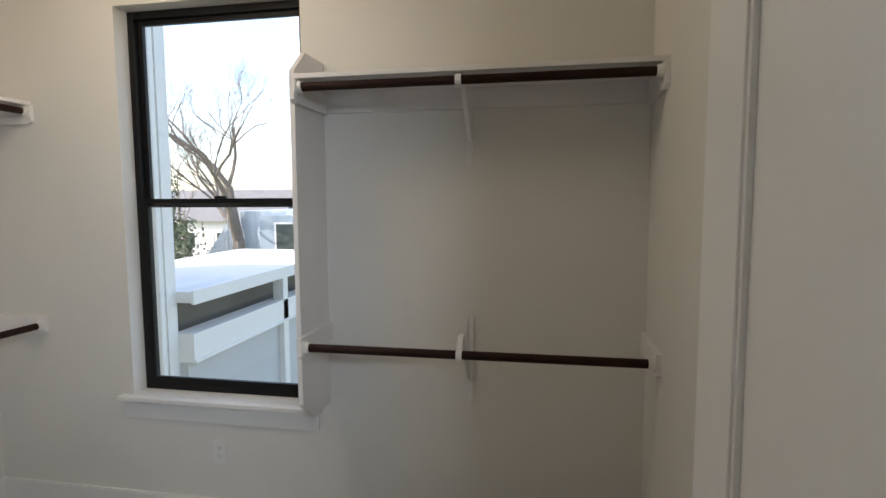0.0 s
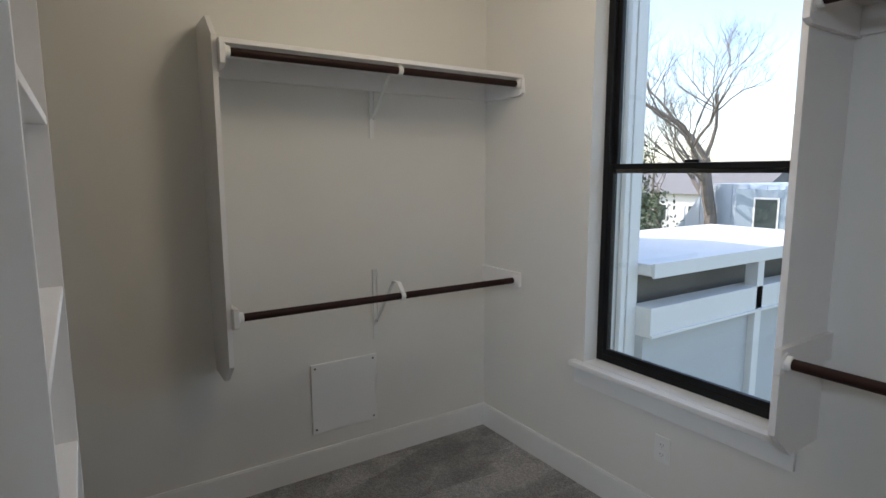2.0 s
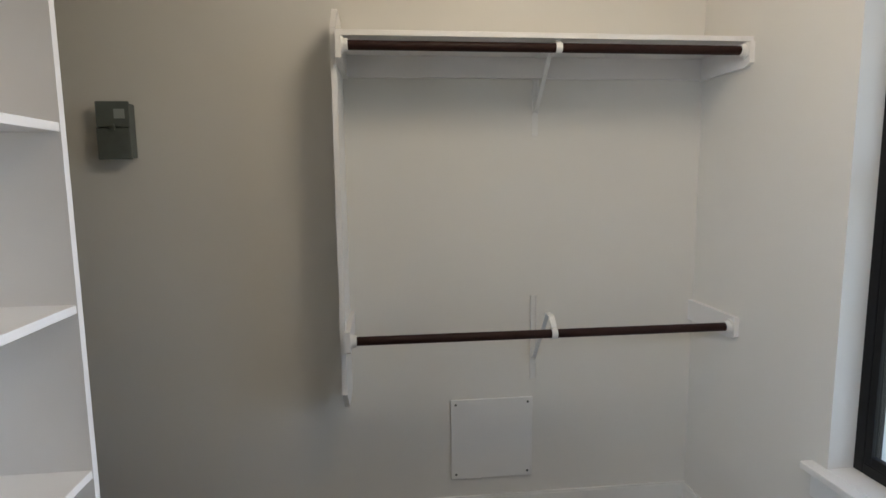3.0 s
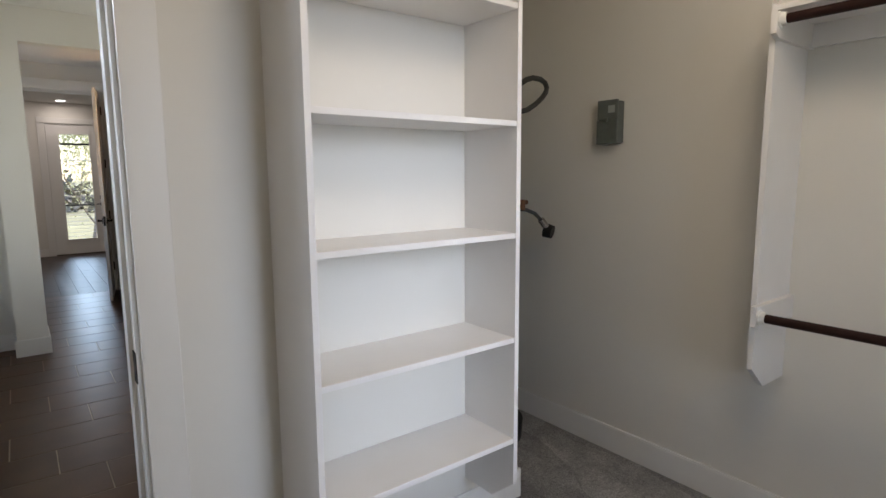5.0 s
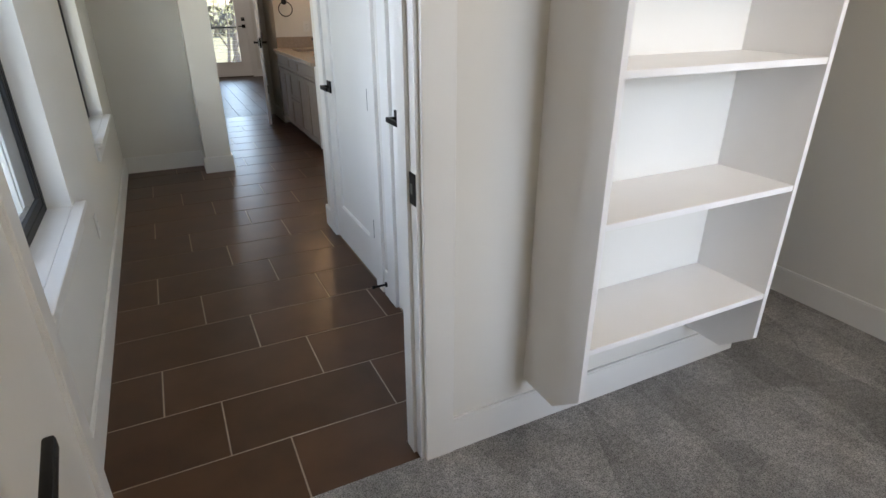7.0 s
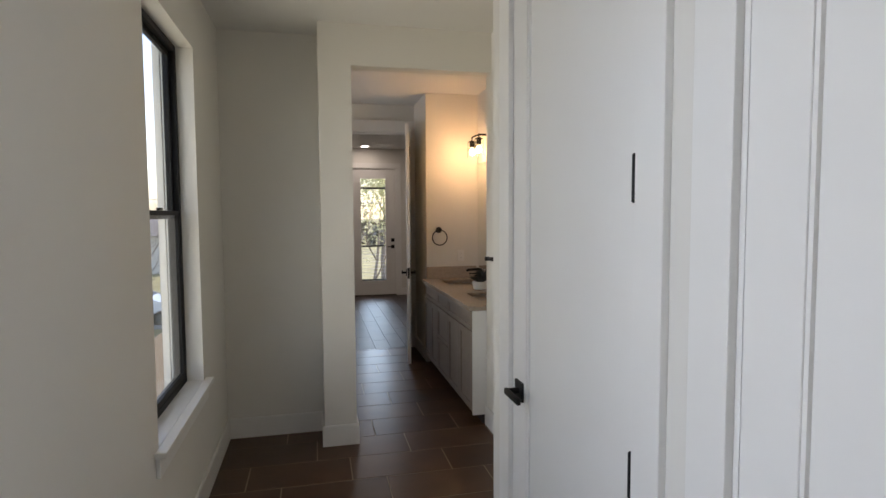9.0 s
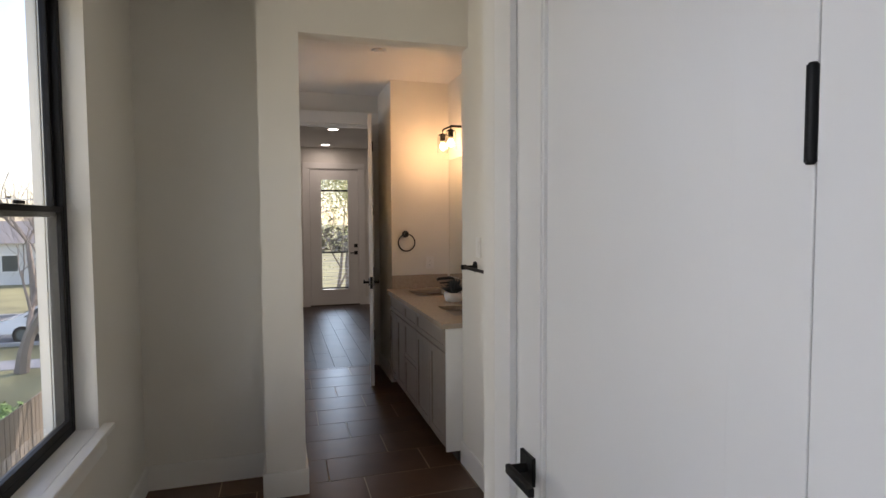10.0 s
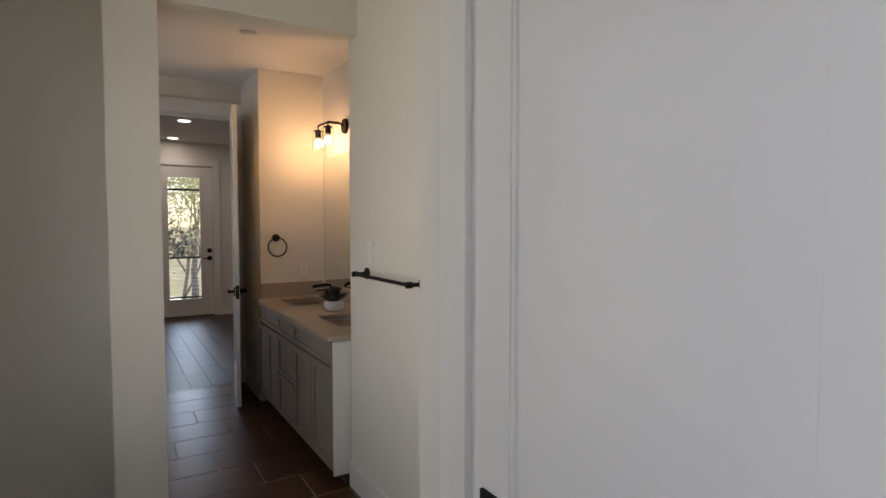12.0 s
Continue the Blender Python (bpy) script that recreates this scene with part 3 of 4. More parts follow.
sweep(bm, [(0.45, -2.88, 1.53), (0.50, -2.74, 1.72), (0.47, -2.68, 1.83), (0.388, -2.63, 1.905), (0.34, -2.62, 1.935), (0.296, -2.62, 1.948), (0.245, -2.615, 1.945), (0.21, -2.615, 1.930), (0.197, -2.615, 1.908),
           (0.203, -2.615, 1.885), (0.227, -2.615, 1.858), (0.27, -2.62, 1.822), (0.326, -2.625, 1.79), (0.385, -2.64, 1.775), (0.45, -2.70, 1.74), (0.47, -2.80, 1.62), (0.41, -2.88, 1.53)], 0.0135, 12)
part("flexible_conduit", bm, GREYHOSE, wh, "black flexible conduit loop", smooth=True)
part("rating_label", bm_box(0.30, 0.37, -2.70, -2.697, 0.33, 0.40), mat("yellow_label", (0.55, 0.55, 0.10), 0.5), wh, "yellow rating label")

# door stop on the hall baseboard
ds = empty("door_stop", 1.88, -3.41, 0.07, "black spring door stop on the hall baseboard", "door stop")
bm = bmesh.new()
tube(bm, (1.88, -3.41, 0.07), (1.886, -3.41, 0.07), 0.014, sides=14)
tube(bm, (1.886, -3.41, 0.07), (1.945, -3.41, 0.07), 0.006, sides=12)
part("spring", bm, BLACK, ds, smooth=True)
bm = bmesh.new()
tube(bm, (1.945, -3.41, 0.07), (1.958, -3.41, 0.07), 0.009, sides=12)
part("rubber_tip", bm, BLACK, ds, smooth=True)

# ---- hall and bathroom ----
tb = empty("towel_bar", 1.37, -5.80, 1.25, "matt black towel bar on the hall wall", "towel bar")
for y in (-6.11, -5.50):
    bm = bmesh.new()
    tube(bm, (1.3255, y, 1.25), (1.334, y, 1.25), 0.031, sides=24)
    tube(bm, (1.334, y, 1.25), (1.343, y, 1.25), 0.027, 0.014, sides=24)
    tube(bm, (1.343, y, 1.25), (1.398, y, 1.25), 0.0095, sides=14)
    tube(bm, (1.385, y, 1.25), (1.411, y, 1.25), 0.0145, sides=14)
    part("post", bm, BLACK, tb, smooth=True)
bm = bmesh.new()
tube(bm, (1.398, -6.12, 1.25), (1.398, -5.49, 1.25), 0.009, sides=14)
part("bar", bm, BLACK, tb, smooth=True)

tr = empty("towel_ring", 1.275, -8.16, 1.33, "matt black towel ring on the bathroom wall", "towel ring")
bm = bmesh.new()
tube(bm, (1.277, -8.1695, 1.39), (1.277, -8.160, 1.39), 0.032, sides=20)
tube(bm, (1.277, -8.160, 1.39), (1.277, -8.120, 1.39), 0.012, sides=14)
tube(bm, (1.277, -8.136, 1.39), (1.277, -8.112, 1.39), 0.022, 0.02, sides=16)
part("mount", bm, BLACK, tr, smooth=True)
bm = bmesh.new()
sweep(bm, [(1.275 + 0.078 * math.sin(a), -8.124, 1.312 + 0.078 * math.cos(a)) for a in [k * math.tau / 36 for k in range(36)]], 0.0058, 8, True)
part("ring", bm, BLACK, tr, smooth=True)

# vanity
VX, VY0, VY1 = 1.432, -8.165, -6.362
van = empty("vanity_cabinet", 1.13, -7.3, 0, "greige shaker bathroom vanity cabinet with a pale end panel", "vanity")
part("carcass", bm_box(0.852, VX - 0.021, VY0, VY1 - 0.014, 0.085, 0.845), mat("carcass_edge", (0.10, 0.085, 0.07), 0.6), van)
part("toe_kick", bm_box(0.852, VX - 0.08, VY0, VY1 - 0.014, 0.002, 0.085), mat("toe_kick_dark", (0.06, 0.05, 0.045), 0.7), van)
part("side_panel", bm_box(0.852, VX - 0.002, VY1 - 0.014, VY1, 0.07, 0.845, 0.001), TRIM, van, "white painted side panel")


def shaker_front(y0, y1, z0, z1, name):
    g = 0.004
    y0, y1, z0, z1 = y0 + g, y1 - g, z0 + g, z1 - g
    fr = 0.05 if (z1 - z0) > 0.3 else 0.032
    bm = bm_boxes((VX - 0.021, VX, y0, y0 + fr, z0, z1, 0.0015), (VX - 0.021, VX, y1 - fr, y1, z0, z1, 0.0015),
                  (VX - 0.021, VX, y0 + fr, y1 - fr, z0, z0 + fr, 0.0015), (VX - 0.021, VX, y0 + fr, y1 - fr, z1 - fr, z1, 0.0015),
                  (VX - 0.019, VX - 0.009, y0 + fr, y1 - fr, z0 + fr, z1 - fr))
    return part(name, bm, OAK, van)


Y1, Y2, Y3, Y4 = VY1 - 0.016, -7.135, -7.55, VY0 + 0.004
shaker_front(Y2, Y1, 0.695, 0.838, "drawer_front")
shaker_front((Y1 + Y2) / 2, Y1, 0.088, 0.690, "door")
shaker_front(Y2, (Y1 + Y2) / 2, 0.088, 0.690, "door")
for z0, z1 in ((0.695, 0.838), (0.40, 0.690), (0.088, 0.395)):
    shaker_front(Y3, Y2, z0, z1, "drawer_front")
shaker_front(Y4, Y3, 0.695, 0.838, "drawer_front")
shaker_front((Y3 + Y4) / 2, Y3, 0.088, 0.690, "door")
shaker_front(Y4, (Y3 + Y4) / 2, 0.088, 0.690, "door")

SINKS = ((-7.05, -6.62), (-8.02, -7.59))
ct = empty("counter_top", 1.14, -7.3, 0.86, "tan quartz counter with a low backsplash", "countertop")
bm = bmesh.new()
ys = [-8.168, -8.02, -7.59, -7.05, -6.62, -6.357]
box(bm, 0.852, 0.98, ys[0], ys[5], 0.848, 0.880)
box(bm, 1.29, 1.458, ys[0], ys[5], 0.848, 0.880)
for a, b in ((0, 1), (2, 3), (4, 5)):
    box(bm, 0.98, 1.29, ys[a], ys[b], 0.848, 0.880)
part("slab", bm, QUARTZ, ct)
part("backsplash", bm_box(0.851, 0.871, -8.168, -6.357, 0.8805, 0.985, 0.001), QUARTZ, ct)
part("side_splash", bm_box(0.872, 1.41, -8.169, -8.149, 0.8805, 1.005, 0.001), QUARTZ, ct)
PORCELAIN = mat("porcelain", (0.8, 0.8, 0.78), 0.12, vary=0.01)
for a, b in SINKS:
    bm = bmesh.new()
    box(bm, 0.97, 0.985, a - 0.01, b + 0.01, 0.70, 0.846)
    box(bm, 1.285, 1.30, a - 0.01, b + 0.01, 0.70, 0.846)
    box(bm, 0.985, 1.285, a - 0.01, a + 0.005, 0.70, 0.846)
    box(bm, 0.985, 1.285, b - 0.005, b + 0.01, 0.70, 0.846)
    box(bm, 0.97, 1.30, a - 0.01, b + 0.01, 0.688, 0.70)
    sk = thing("sink", bm, PORCELAIN, "white rectangular undermount sink", "sink", group="bathroom sinks")
    c = (a + b) / 2
    fa = empty("faucet", 0.92, c, 0.88, "matt black widespread faucet on the counter", "faucet", group="bathroom faucets")
    bm = bmesh.new()
    tube(bm, (0.92, c, 0.8805), (0.92, c, 0.89), 0.026, sides=18)
    sweep(bm, [(0.92, c, 0.89), (0.92, c, 0.985), (0.926, c, 1.0), (0.95, c, 1.005), (1.06, c, 1.0), (1.075, c, 0.99)], 0.013, 12)
    part("spout", bm, BLACK, fa, smooth=True)
    for dy in (-0.10, 0.10):
        bm = bmesh.new()
        tube(bm, (0.915, c + dy, 0.8805), (0.915, c + dy, 0.945), 0.021, 0.016, sides=16)
        box(bm, 0.905, 1.02, c + dy - 0.007, c + dy + 0.007, 0.945, 0.958, 0.003)
        part("handle", bm, BLACK, fa, smooth=True)

# plant
pl = empty("potted_plant", 1.12, -7.2, 0.88, "small grey-green succulent in a white bowl on the counter", "plant")
bm = bmesh.new()
prof = [(0.050, 0.0), (0.064, 0.004), (0.072, 0.020), (0.076, 0.050), (0.075, 0.074), (0.071, 0.074), (0.070, 0.060), (0.0, 0.058)]
verts = [[bm.verts.new((1.10 + r_ * math.cos(k * math.tau / 24), -7.24 + r_ * math.sin(k * math.tau / 24), 0.8805 + z_)) for k in range(24)] for r_, z_ in prof[:-1]]
for q, w in zip(verts, verts[1:]):
    for k in range(24):
        bm.faces.new((q[k], q[(k + 1) % 24], w[(k + 1) % 24], w[k]))
bm.faces.new(verts[0][::-1])
bm.faces.new(verts[-1])
part("bowl", bm, PORCELAIN, pl, "white glazed bowl", smooth=True)
rnd = random.Random(5)
bm = bmesh.new()
for i in range(110):
    a, tilt = rnd.random() * math.tau, rnd.uniform(0.05, 1.05)
    ln, w = rnd.uniform(0.07, 0.135), rnd.uniform(0.009, 0.016)
    d = Vector((math.cos(a) * math.sin(tilt), math.sin(a) * math.sin(tilt), math.cos(tilt)))
    s = d.cross(Vector((0, 0, 1))).normalized() * w
    p = Vector((1.10, -7.24, 0.941)) + Vector((d.x, d.y, 0)) * 0.02
    u = s.cross(d).normalized() * 0.004
    q = [p, p + d * ln * 0.5 + s + u, p + d * ln, p + d * ln * 0.5 - s + u, p + d * ln * 0.5 - u]
    v = [bm.verts.new(c) for c in q]
    for f in ((0, 1, 2), (0, 2, 3), (0, 4, 1), (1, 4, 2), (2, 4, 3), (3, 4, 0)):
        bm.faces.new([v[k] for k in f])
part("leaves", bm, mat("succulent_leaf", (0.05, 0.058, 0.055), 0.55, vary=0.3, scale=60), pl, "dusty grey-green leaves")

# mirror and lamp
MIRROR = bpy.data.materials.new("mirror_silver")
MIRROR.use_nodes = True
mb = MIRROR.node_tree.nodes["Principled BSDF"]
mb.inputs["Base Color"].default_value, mb.inputs["Metallic"].default_value, mb.inputs["Roughness"].default_value = (0.88, 0.90, 0.88, 1), 1, 0.01
thing("mirror", bm_box(0.8505, 0.857, -8.14, -6.40, 0.99, 2.08, 0.001), MIRROR, "large frameless mirror above the vanity", "mirror")
vl = empty("vanity_light", 0.87, -7.62, 2.25, "black vanity light with clear glass shades and lit bulbs", "wall lamp")
bm = bmesh.new()
tube(bm, (0.8505, -7.62, 2.245), (0.872, -7.62, 2.245), 0.062, 0.058, sides=28)
part("back_plate", bm, BLACK, vl, smooth=True)
BULB = glow("bulb_glow", (1.0, 0.61, 0.29), 33.0)
for y in (-7.86, -7.62):
    bm = bmesh.new()
    if y < -7.7:
        sweep(bm, [(0.872, -7.62, 2.245), (0.90, -7.62, 2.262), (0.985, -7.66, 2.27), (1.0, -7.80, 2.27), (1.0, y, 2.265), (1.0, y, 2.22)], 0.008)
    else:
        sweep(bm, [(0.872, y, 2.245), (0.91, y, 2.268), (1.0, y, 2.268), (1.0, y, 2.22)], 0.008)
    tube(bm, (1.0, y, 2.235), (1.0, y, 2.175), 0.022, 0.024, 18)
    tube(bm, (1.0, y, 2.228), (1.0, y, 2.222), 0.036, 0.036, 20)
    part("arm", bm, BLACK, vl, smooth=True)
    bm = bmesh.new()
    tube(bm, (1.0, y, 2.222), (1.0, y, 2.07), 0.042, 0.048, 24, caps=False)
    bmesh.ops.solidify(bm, geom=list(bm.faces), thickness=0.0025)
    sh = part("shade", bm, GLASS, vl, "clear glass shade", smooth=True)
    sh.visible_shadow = False
    bm = bmesh.new()
    bmesh.ops.create_uvsphere(bm, u_segments=16, v_segments=12, radius=0.024, matrix=Matrix.Translation((1.0, y, 2.125)) @ Matrix.Diagonal((1, 1, 1.35, 1)))
    part("bulb", bm, BULB, vl, "lit warm bulb", smooth=True)

vl.location.z += 0.045

# ceiling fittings
# The last four cans are unseen, added to brighten the far room.
for x, y in ((1.65, -11.06), (1.63, -12.70), (1.0, -10.3), (2.7, -10.9), (2.7, -12.3), (0.2, -12.0)):
    cl = empty("can_light", x, y, CEILING, "round white recessed ceiling light, lit", "ceiling light", group="far room ceiling lights")
    bm = bmesh.new()
    tube(bm, (x, y, CEILING - 0.008), (x, y, CEILING), 0.088, 0.092, 28)
    part("trim_ring", bm, PLASTIC, cl, smooth=True)
    bm = bmesh.new()
    tube(bm, (x, y, CEILING - 0.011), (x, y, CEILING - 0.0085), 0.068, sides=28)
    part("lens", bm, glow("can_glow", (1, 0.95, 0.88), 2.0), cl, "glowing lens")
    d = bpy.data.lights.new("can_lamp", "AREA")
    d.shape, d.size, d.energy, d.color = "DISK", 0.12, 0.6, (1.0, 0.90, 0.78)
    new("can_lamp", d).location = (x, y, CEILING - 0.014)
# closet ceiling light
fl = empty("flush_ceiling_light", 1.25, -0.9, CEILING, "round white flush ceiling light, lit", "ceiling light")
bm = bmesh.new()
tube(bm, (1.25, -0.9, CEILING - 0.03), (1.25, -0.9, CEILING), 0.17, 0.175, 36)
part("base_ring", bm, PLASTIC, fl, smooth=True)
bm = bmesh.new()
tube(bm, (1.25, -0.9, CEILING - 0.042), (1.25, -0.9, CEILING - 0.03), 0.15, 0.16, 36)
part("diffuser", bm, glow("diffuser_glow", (1, 0.90, 0.76), 1.5), fl, "glowing diffuser", smooth=True)
point_lamp("closet_light", 1.25, -0.9, CEILING - 0.25, 4.1, 0.20, (1.0, 0.86, 0.62))
sd = empty("smoke_detector", 1.66, -7.32, CEILING, "round white sprinkler cover on the ceiling", "smoke detector")
bm = bmesh.new()
tube(bm, (1.66, -7.32, CEILING - 0.012), (1.66, -7.32, CEILING), 0.05, 0.055, 24)
part("cap", bm, PLASTIC, sd, smooth=True)
bm = bmesh.new()
tube(bm, (1.66, -7.32, CEILING - 0.018), (1.66, -7.32, CEILING - 0.012), 0.03, 0.034, 20)
part("button", bm, PLASTIC, sd, smooth=True)

# glazed door in the far room
casing("glazed_door_casing", "y", -13.1, 1, 1.02, 1.90, 2.43, wide=0.10)
jamb("y", -13.28, -13.1, 1.02, 1.90, 2.43, (-13.2, -13.16))
gd = empty("door_5", 1.46, -13.13, 0, "white full-glass balcony door, shut, with black lock and lever", "door", kind="structure")
X0, X1 = 1.04, 1.88
for n, x0, x1, z0, z1 in (("stile", X0, 1.196, 0.02, 2.41), ("stile", 1.71, X1, 0.02, 2.41), ("rail", 1.196, 1.71, 0.02, 0.27), ("rail", 1.196, 1.71, 2.262, 2.41)):
    part(n, bm_box(x0, x1, -13.15, -13.105, z0, z1, 0.002), TRIM, gd)
part("glass_bead", bm_boxes((1.196, 1.22, -13.105, -13.095, 0.27, 2.262), (1.686, 1.71, -13.105, -13.095, 0.27, 2.262), (1.22, 1.686, -13.105, -13.095, 0.27, 0.294), (1.22, 1.686, -13.105, -13.095, 2.238, 2.262)), TRIM, gd)
gp = part("pane", bm_box(1.196, 1.71, -13.13, -13.125, 0.27, 2.262), GLASS, gd, "clear door glass")
gp.visible_shadow = False
for z, nm in ((1.067, "deadbolt"), (0.94, "lever_plate")):
    lv = part(nm, bm_box(1.055, 1.118, -13.105, -13.094, z - 0.032, z + 0.032, 0.002), BLACK, gd, "matt black square plate")
    bm = bmesh.new()
    tube(bm, (1.087, -13.094, z), (1.087, -13.06, z), 0.011, sides=12)
    if z < 1:
        box(bm, 1.08, 1.19, -13.066, -13.052, z - 0.009, z + 0.009, 0.003)
    else:
        box(bm, 1.081, 1.093, -13.07, -13.055, z - 0.02, z + 0.02, 0.003)
    part("turn", bm, BLACK, lv)
thing("threshold", bm_box(1.02, 1.90, -13.28, -13.09, 0.0, 0.018, 0.003), mat("bronze_threshold", (0.12, 0.10, 0.08), 0.4, metal=0.6), "dark bronze door threshold", "threshold", kind="structure")
thing("carpet_strip", bm_box(2.181, 3.080, -2.311, -2.302, -0.008, 0.0055, 0.002), CARPET, "carpet edge tucked at the tile", "carpet edge", kind="structure")

# ---- outside ----
GZ = -3.0
GRASS = mat("winter_lawn", (0.20, 0.19, 0.09), 0.95, vary=0.35, scale=0.4, bump=0.5, bump_scale=30)
ASPHALT = mat("asphalt", (0.10, 0.10, 0.10), 0.9, vary=0.12, scale=2, bump=0.3, bump_scale=80)
CONCRETE = mat("concrete", (0.34, 0.33, 0.31), 0.85, vary=0.1, scale=2, bump=0.2)
SIDING = mat("white_siding", (0.66, 0.64, 0.58), 0.6, vary=0.03, scale=2)
EXTTRIM = mat("outside_trim", (0.80, 0.76, 0.69), 0.5, vary=0.02, scale=2)
MEMBRANE = mat("white_roof_membrane", (0.78, 0.74, 0.68), 0.6, vary=0.04, scale=1.5)
BARK = mat("grey_bark", (0.22, 0.18, 0.145), 0.9, vary=0.25, scale=5, bump=0.5, bump_scale=20)
LEAF = mat("dull_leaf", (0.36, 0.36, 0.20), 0.7, vary=0.4, scale=1.5)
nt = LEAF.node_tree
tr_ = nt.nodes.new("ShaderNodeBsdfTranslucent")
tr_.inputs["Color"].default_value = (0.68, 0.67, 0.40, 1)
mx = nt.nodes.new("ShaderNodeMixShader")
mx.inputs["Fac"].default_value = 0.6
nt.links.new(nt.nodes["Principled BSDF"].outputs["BSDF"], mx.inputs[1])
nt.links.new(tr_.outputs["BSDF"], mx.inputs[2])
nt.links.new(mx.outputs["Shader"], nt.nodes["Material Output"].inputs["Surface"])
CEDAR = mat("cedar_green", (0.10, 0.125, 0.065), 0.8, vary=0.4, scale=2)
thing("ground", bm_box(-600, 600, -600, 600, GZ - 1, GZ), GRASS, "dry winter lawn reaching far off", "ground", kind="structure")
thing("road", bm_box(-200, 200, -34, -26.8, GZ, GZ + 0.012), ASPHALT, "grey asphalt street", "road", kind="structure")
for y0, y1 in ((-26.8, -26.6), (-34.2, -34.0)):
    thing("kerb", bm_box(-200, 200, y0, y1, GZ, GZ + 0.14, 0.02), CONCRETE, "pale concrete kerb along the street", "kerb", kind="structure")
thing("pavement", bm_box(-200, 200, -24.2, -22.9, GZ, GZ + 0.02), CONCRETE, "pale concrete pavement", "pavement", kind="structure")

# outer shell of the house
wing = empty("house_wing", -1.6, 3, GZ, "white lap-sided house wing with a flat white roof", "building")
part("wall", bm_box(-4.0, -0.47, 0.02, 1.98, GZ, 4.0), SIDING, wing)
bm = bmesh.new()
z = -0.6
while z < 3.9:
    prism(bm, [(-0.47, z), (-0.452, z), (-0.462, z + 0.19), (-0.47, z + 0.19)], "y", 0.19, 1.88)
    z += 0.18
part("lap_siding", bm, SIDING, wing)
part("corner_board", bm_boxes((-0.47, -0.44, 1.87, 1.98, GZ, 4.0, 0.003), (-0.56, -0.44, 1.98, 2.0, GZ, 4.0, 0.003)), EXTTRIM, wing, "white corner board")
part("downpipe", bm_box(-0.45, -0.40, 1.74, 1.80, GZ, 3.9, 0.01), EXTTRIM, wing)
part("roof", bm_box(-2.2, -0.30, 2.0, 6.0, 0.66, 0.76, 0.004), MEMBRANE, wing, "flat white roof")
part("fascia", bm_box(-0.30, -0.275, 2.0, 6.02, 0.645, 0.772, 0.003), EXTTRIM, wing)
# Brown wall, its colour darkened to hold the shade under the roof.
part("recessed_wall", bm_box(-2.1, -0.72, 2.0, 5.9, 0.2, 0.66), mat("brown_wall_painted_shade", (0.17, 0.15, 0.12), 0.8, vary=0.1, scale=2), wing)
part("beam", bm_box(-0.50, -0.29, 2.0, 6.0, 0.15, 0.385, 0.004), EXTTRIM, wing)
part("beam_ledge", bm_box(-0.50, -0.27, 2.0, 6.0, 0.125, 0.15, 0.003), EXTTRIM, wing)
part("lower_wall", bm_box(-2.1, -0.36, 2.0, 5.9, GZ, 0.125), mat("pale_blue_wall", (0.52, 0.51, 0.48), 0.6, vary=0.03, scale=1), wing)
for y in (3.75, 5.5):
    part("post", bm_box(-0.42, -0.29, y - 0.06, y + 0.06, GZ, 0.645, 0.004), EXTTRIM, wing)

outer = empty("house_shell", 3.4, -4, GZ, "white outer walls and roof of the house", "building")
part("roof", bm_boxes((-4.0, 3.42, -9.2, 0.3, 3.06, 3.3), (-1.6, 3.42, -15.6, -9.2, 3.06, 3.3)), MEMBRANE, outer)
part("lower_storey", bm_boxes((-0.18, 3.32, -8.9, 0.18, GZ, -0.31), (-1.12, 3.32, -13.28, -8.9, GZ, -0.31)), SIDING, outer)
bm = bm_boxes((3.325, 3.36, -2.68, -2.57, 0.5, 2.6), (3.325, 3.36, -3.70, -3.59, 0.5, 2.6), (3.325, 3.36, -4.84, -4.73, 0.5, 2.6), (3.325, 3.36, -5.86, -5.75, 0.5, 2.6))
part("window_trim", bm, EXTTRIM, outer)

bal = empty("balcony", 1.46, -14.3, -0.2, "grey balcony with black rail and steel cables", "balcony")
part("deck", bm_box(-1.0, 3.2, -15.3, -13.29, -0.25, -0.06), CONCRETE, bal)
part("top_rail", bm_box(-1.0, 3.2, -15.27, -15.22, 0.82, 0.855, 0.004), BLACK, bal)
part("bottom_rail", bm_box(-1.0, 3.2, -15.26, -15.23, 0.04, 0.075, 0.004), BLACK, bal)
for x in (-0.97, 0.75, 2.35, 3.17):
    part("post", bm_box(x - 0.02, x + 0.02, -15.265, -15.225, -0.06, 2.8), BLACK, bal)
part("beam", bm_box(-1.0, 3.2, -15.28, -15.21, 2.14, 2.18, 0.004), BLACK, bal)
CABLE = mat("steel_cable", (0.45, 0.45, 0.45), 0.4, metal=0.6)
for i in range(8):
    bm = bmesh.new()
    tube(bm, (-1.0, -15.245, 0.155 + i * 0.08), (3.2, -15.245, 0.155 + i * 0.08), 0.003, sides=6)
    part("cable", bm, CABLE, bal)
bm = bmesh.new()
sweep(bm, [(-16, -22, 2.5), (-8, -22, 2.12), (0, -22, 1.96), (8, -22, 2.1), (16, -22, 2.5)], 0.013, 6)
thing("overhead_cable", bm, CABLE, "pale overhead cable strung along the street", "cable")

